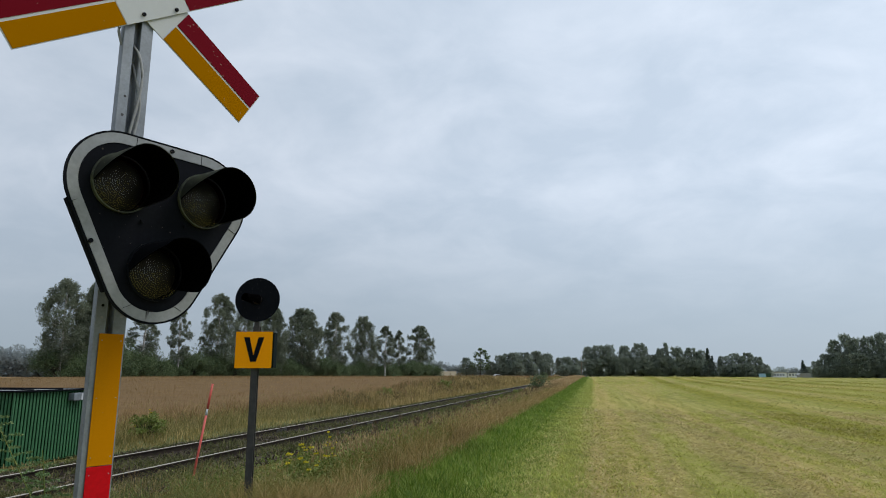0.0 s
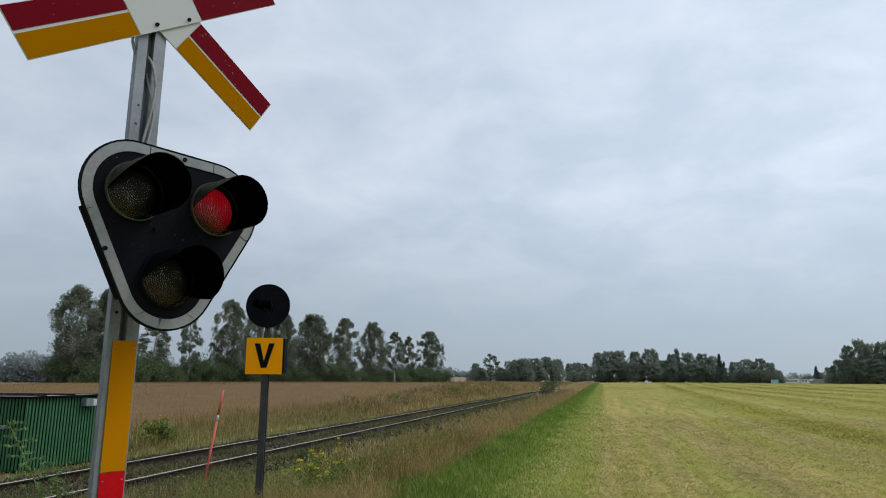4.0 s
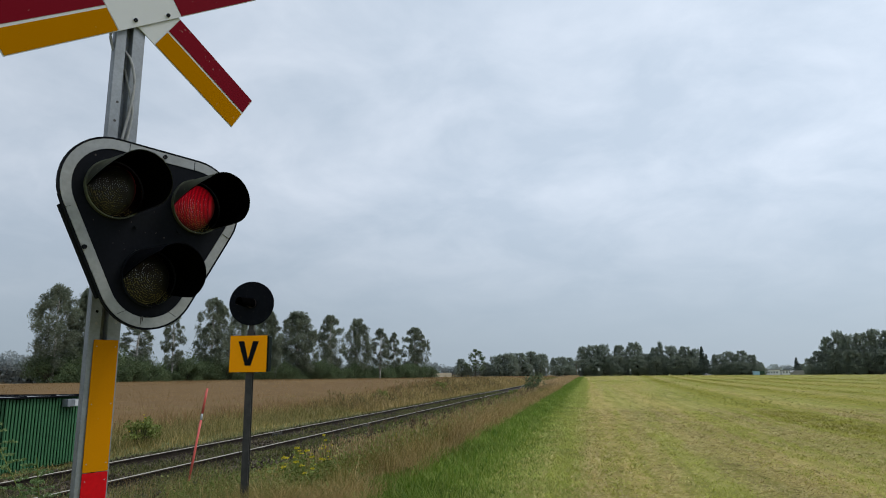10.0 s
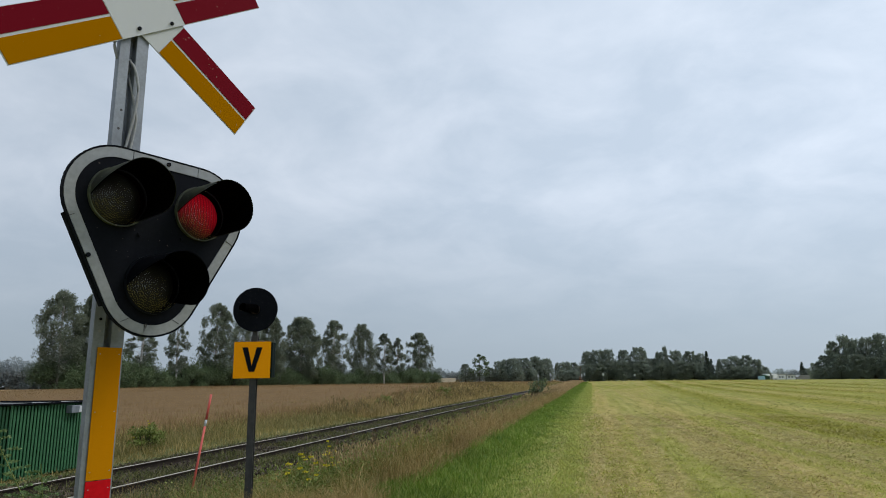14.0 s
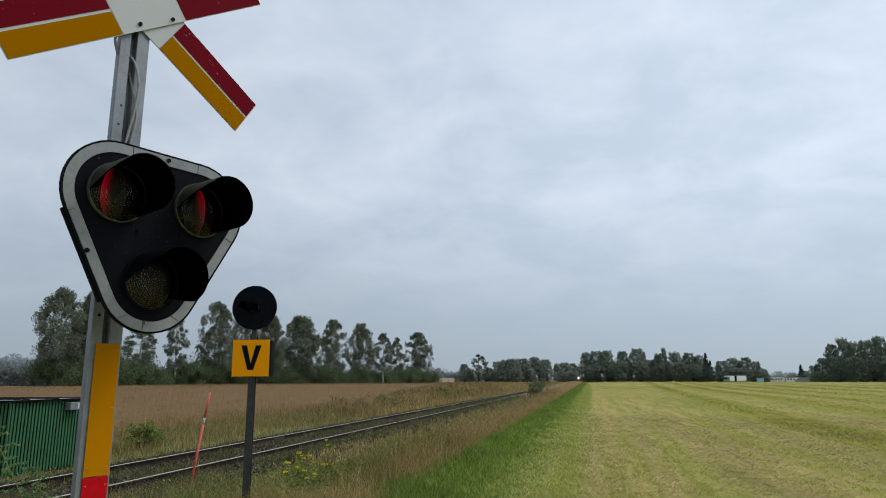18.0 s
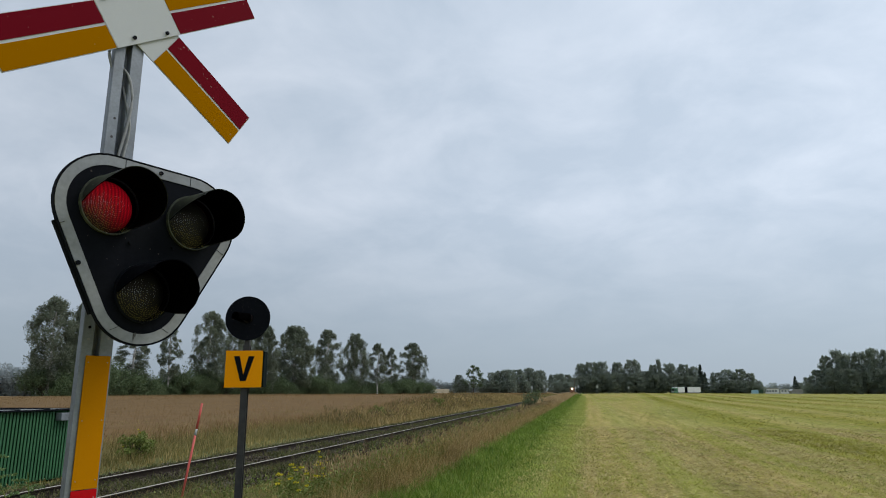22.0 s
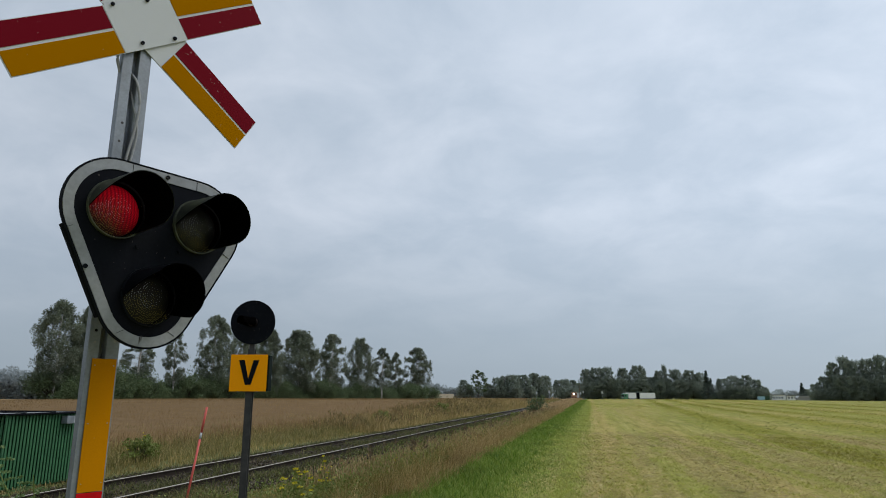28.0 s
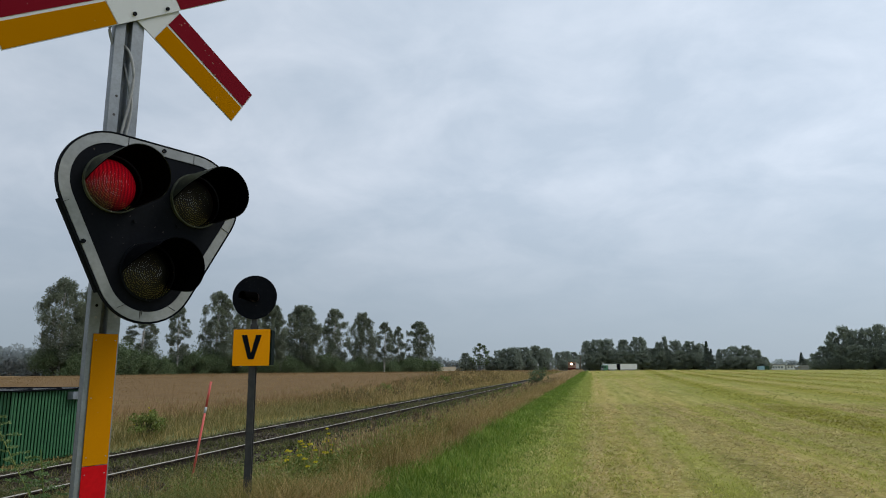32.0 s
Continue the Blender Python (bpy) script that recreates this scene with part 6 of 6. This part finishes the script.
def build_train():
    # local +x is forwards, origin at rail level below the front
    t = thing("train", Matrix(), "dull orange diesel locomotive with bright headlights hauling wagons", "train")
    hood = part("nose", boxed(-3.2, 0, -1.2, 1.2, 1.1, 2.5, 0.15), M["loco"], t, "orange nose with dark front")
    part("frame", boxed(-15.0, 0.25, -1.5, 1.5, 0.85, 1.15, 0.03), M["black"], t)
    cab = part("cab", boxed(-6.2, -3.2, -1.5, 1.5, 1.15, 3.7, 0.15), M["loco"], t)
    for s in (-0.75, 0.75):
        part("cab_window", boxed(-3.23, -3.17, s - 0.5, s + 0.5, 2.6, 3.15, 0.02), M["glass_dark"], cab)
    part("engine_hood", boxed(-14.8, -6.2, -1.1, 1.1, 1.15, 3.45, 0.12), M["loco"], t)
    part("buffer_beam", boxed(0.2, 0.4, -1.4, 1.4, 0.7, 1.3, 0.03), M["red"], t)
    for s in (-0.9, 0.9):
        b = part("buffer", cyl(bmesh.new(), (0.35, s, 1.05), (0.9, s, 1.05), 0.12, seg=16), M["black"], t)
        part("buffer_head", cyl(bmesh.new(), (0.9, s, 1.05), (0.96, s, 1.05), 0.25, seg=20), M["black"], b)
        part("headlight", cyl(bmesh.new(), (0.0, s * 1.0, 1.12), (0.05, s * 1.0, 1.12), 0.14, seg=20), M["headlight"], t, "bright warm headlight")
    part("headlight", cyl(bmesh.new(), (-3.18, -0.12, 3.0), (-3.0, -0.12, 3.0), 0.26, seg=20), M["headlight"], t, "bright warm headlight on the cab roof")
    part("coupling", boxed(0.4, 0.8, -0.1, 0.1, 0.8, 0.95), M["black"], t)
    for x in (-2.5, -5.0, -10.5, -13.0):
        for s in (-1, 1):
            part("wheel", cyl(bmesh.new(), (x, s * 0.68, 0.5), (x, s * 0.82, 0.5), 0.5, seg=20), M["rust"], t)
    for k in range(5):
        a = -16.2 - k * 15.0
        w = part("wagon_body", boxed(a - 13.6, a, -1.4, 1.4, 1.1, 3.6, 0.06), M["barn"], t, "grey freight wagon")
        part("wagon_frame", boxed(a - 13.9, a + 0.3, -1.1, 1.1, 0.85, 1.1), M["black"], t)
        for x in (-2.0, -3.8, -9.8, -11.6):
            part("wagon_axle", cyl(bmesh.new(), (a + x, -0.82, 0.46), (a + x, 0.82, 0.46), 0.46, seg=16), M["rust"], t)
    return t


def build_far_things():
    # pale blue container and low buildings beyond the field
    c = thing("blue_container", pose(97.9, 418.4, float(land(98, 418))), "pale blue sheet metal container beyond the hay field", "container")
    part("body", boxed(-1.7, 1.7, -1.2, 1.2, 0.1, 2.6, 0.03), M["blue"], c)
    for x in np.linspace(-1.5, 1.5, 9):
        part("rib", boxed(x - 0.06, x + 0.06, -1.24, -1.2, 0.2, 2.5), M["blue"], c)
    part("shed_side", boxed(1.75, 4.4, -0.8, 1.2, 0.0, 2.7, 0.03), M["hutdark"], c, "dark shed beside it")
    h = thing("white_building", pose(132, 503, float(land(132, 503))), "long low white building with windows far across the field", "building")
    part("wall", boxed(-8.2, 0.5, -4, 4, 0, 3.6), M["wall_white"], h)
    part("wall", boxed(1.3, 8.2, -4, 4, 0, 3.0), M["wall_white"], h)
    part("roof", boxed(-8.6, 0.9, -4.4, 4.4, 3.6, 3.9), M["barn"], h)
    part("roof", boxed(1.0, 8.5, -4.4, 4.4, 3.0, 3.3), M["barn"], h)
    for x in (-7.0, -5.2, -3.4, -1.6, 2.6, 4.6, 6.6):
        wd = part("window", boxed(x - 0.6, x + 0.6, -4.05, -3.95, 1.3, 2.5), M["galv"], h)
        part("window_frame", boxed(x - 0.68, x + 0.68, -4.04, -3.97, 1.2, 1.3), M["white"], wd)
    b = thing("grey_barn", pose(138.5, 480, float(land(138, 480))), "low grey barn beside spruces far across the field", "barn")
    part("wall", boxed(-4.2, 4.2, -3, 3, 0, 1.9), M["barn"], b)
    part("roof", prism(bmesh.new(), [(-4.6, 1.9), (4.6, 1.9), (3.4, 3.0), (-3.4, 3.0)], -3.4, 3.4), M["roof"], b)
    # pale stubble field rising towards the far wood
    bm = bmesh.new()
    rows = [[bm.verts.new((x, y, z)) for x in (-260, -200, -160, -0.205 * y)] for y, z in ((450, -0.2), (520, 1.2), (640, 4.0), (700, 4.4), (720, -0.5))]
    for r0, r1 in zip(rows, rows[1:]):
        for i in range(3):
            bm.faces.new((r0[i], r0[i + 1], r1[i + 1], r1[i]))
    f = tagged(new("far_stubble_field", link_mesh("far_stubble_field", bm, M["stubble"])), "pale stubble field rising towards a far wood", "field", kind="structure")
    # small roadside signs and the far crossing
    g = "far roadside signs"
    for name, x, y, top, w, hh, mat, lab in (("road_sign", 7.0, 385, 4.6, 0.9, 1.4, "white", "small white road sign on a post beside the far road"), ("road_sign", 25.5, 405, 4.0, 0.8, 1.2, "white", "small white road sign on a post beside the far road"),
                                             ("track_sign", -11.6, 149.5, 2.7, 0.35, 0.5, "white", "small white board on a post beside the track"), ("track_sign", -13.0, 219.6, 3.6, 0.5, 0.8, "white", "small white board on a post beside the track"),
                                             ("track_sign", -15.2, 259.7, 3.5, 0.5, 0.7, "white", "small white board on a post beside the track"), ("crossing_signal", -4.9, 372, 4.0, 0.7, 1.3, "white", "far level crossing signal on a post"),
                                             ("crossing_signal", -3.4, 372, 4.6, 0.7, 1.2, "white", "far level crossing signal on a post"), ("field_marker", 80, 300, 3.1, 0.4, 0.9, "white", "pale marker post at the edge of the hay field")):
        z = float(land(x, y))
        s = thing(name, pose(x, y, z), lab, "sign", g)
        part("post", cyl(bmesh.new(), (0, 0, -0.2), (0, 0, top - z), 0.07, seg=10), M["galv"], s)
        part("sign_board", boxed(-w / 2, w / 2, -0.1, -0.075, top - z - hh, top - z, 0.01), M[mat], s)
        part("back_rail", boxed(-w / 2, w / 2, -0.075, -0.06, top - z - hh * 0.55, top - z - hh * 0.45), M["galv"], s)
    z = float(land(-6, 378))
    p = thing("barrier_pole", pose(-5.6, 376, z), "raised reddish wooden barrier boom at the far crossing", "barrier")
    part("boom", cyl(bmesh.new(), (0, 0, 0.8), (0.25, 0, 8.3 - z), 0.11, 0.07, seg=10), M["wood"], p)
    part("pedestal", boxed(-0.3, 0.3, -0.3, 0.3, 0, 1.2, 0.03), M["galv"], p)


build_road()
TRUCK = build_truck()
CAR_A = build_car("white_car", "vehicle_white", "white car driving along the far road")
CAR_B = build_car("silver_car", "vehicle_grey", "silver car following along the far road")
TRAIN = build_train()
build_far_things()


# ---------------------------------------------------------------- what moves
def flash_rows(lit, end=32.0):
    """Turns of a bulb: its lit side faces the lens within each span of lit."""
    rows, turn = [(0.0, 180.0)], 180.0
    fade = 0.09
    for a, b in lit:
        for t, back in ((a, False), (b, True)):
            t0 = t - fade / 2
            if back and b > end:
                break
            for k in range(4):
                rows.append((t0 + fade * k / 3, turn + 60 * k))
            turn += 180
    rows.append((end, turn))
    out, last = [], -1.0
    for t, a in rows:
        if 0 <= t <= end and t > last + 0.02 or t == end:
            out.append((t, pose(0, 0.038, 0, 0, 0, a)))
            last = t
    return out


def motions():
    period, first = 0.763, 2.935
    left = [(first + period * k - 0.19, first + period * k + 0.19) for k in range(39)]
    right = [(first + period * (k - 0.5) - 0.19, first + period * (k - 0.5) + 0.19) for k in range(39)]
    left = [s for s in left if s[1] < 31.9] + [(31.76, 32.2)]
    right = [s for s in right if s[1] < 31.9]
    walk(BULBS[0], flash_rows(left))
    walk(BULBS[2], flash_rows(right))
    walk(BULBS[1], flash_rows([(0.42, 1.06), (1.92, 2.42)]))

    def on_land(x, y, rz):
        return pose(x, y, float(land(x, y)) + 0.06, 0, 0, rz)

    walk(TRUCK, [(t, on_land(x, y, a)) for t, x, y, a in (
        (0, 215, 740, -120), (9, 143, 553, -118), (12, 123, 509, -116), (14, 108.5, 460, -122), (17, 83.7, 417.6, -129.2), (19, 69.4, 406.0, -129.7), (21, 54.8, 396.8, -134.7), (23, 40.9, 386.3, -138.2),
        (25, 29.3, 377.9, -138.9), (27.5, 18.0, 372.1, -141.2), (29, 12.8, 369.5, -141.5), (30.5, 8.0, 366.8, -143.4), (32, 4.8, 365.0, -144.5))])
    drive = [(-3, -95, 235, 43), (0, -40, 297, 49), (1, -23.7, 317, 52), (2, -6.1, 345, 56), (3, 10.4, 371.9, 50), (6, 60.5, 420.7, 42), (7, 75.8, 433.4, 44), (8, 90, 449, 50), (9, 104, 468.6, 55), (12, 137, 523, 58), (20, 205, 640, 60), (35, 330, 860, 60)]

    def shifted(lag):
        rows = [(t + lag, x, y, a) for t, x, y, a in drive]
        ts = [0.0] + [r[0] for r in rows if 0 < r[0] < 32] + [32.0]
        return [(t, on_land(*[float(np.interp(t, [r[0] for r in rows], [r[i] for r in rows])) for i in (1, 2, 3)])) for t in ts]

    walk(CAR_A, shifted(0.0))
    walk(CAR_B, shifted(3.05))
    walk(TRAIN, [(t, pose(TRACK_X, 272 + (32 - t) * 14.2, 0.22 + float(rise(272 + (32 - t) * 14.2)), 0, 0, -90)) for t in np.linspace(0, 32, 33)])


motions()
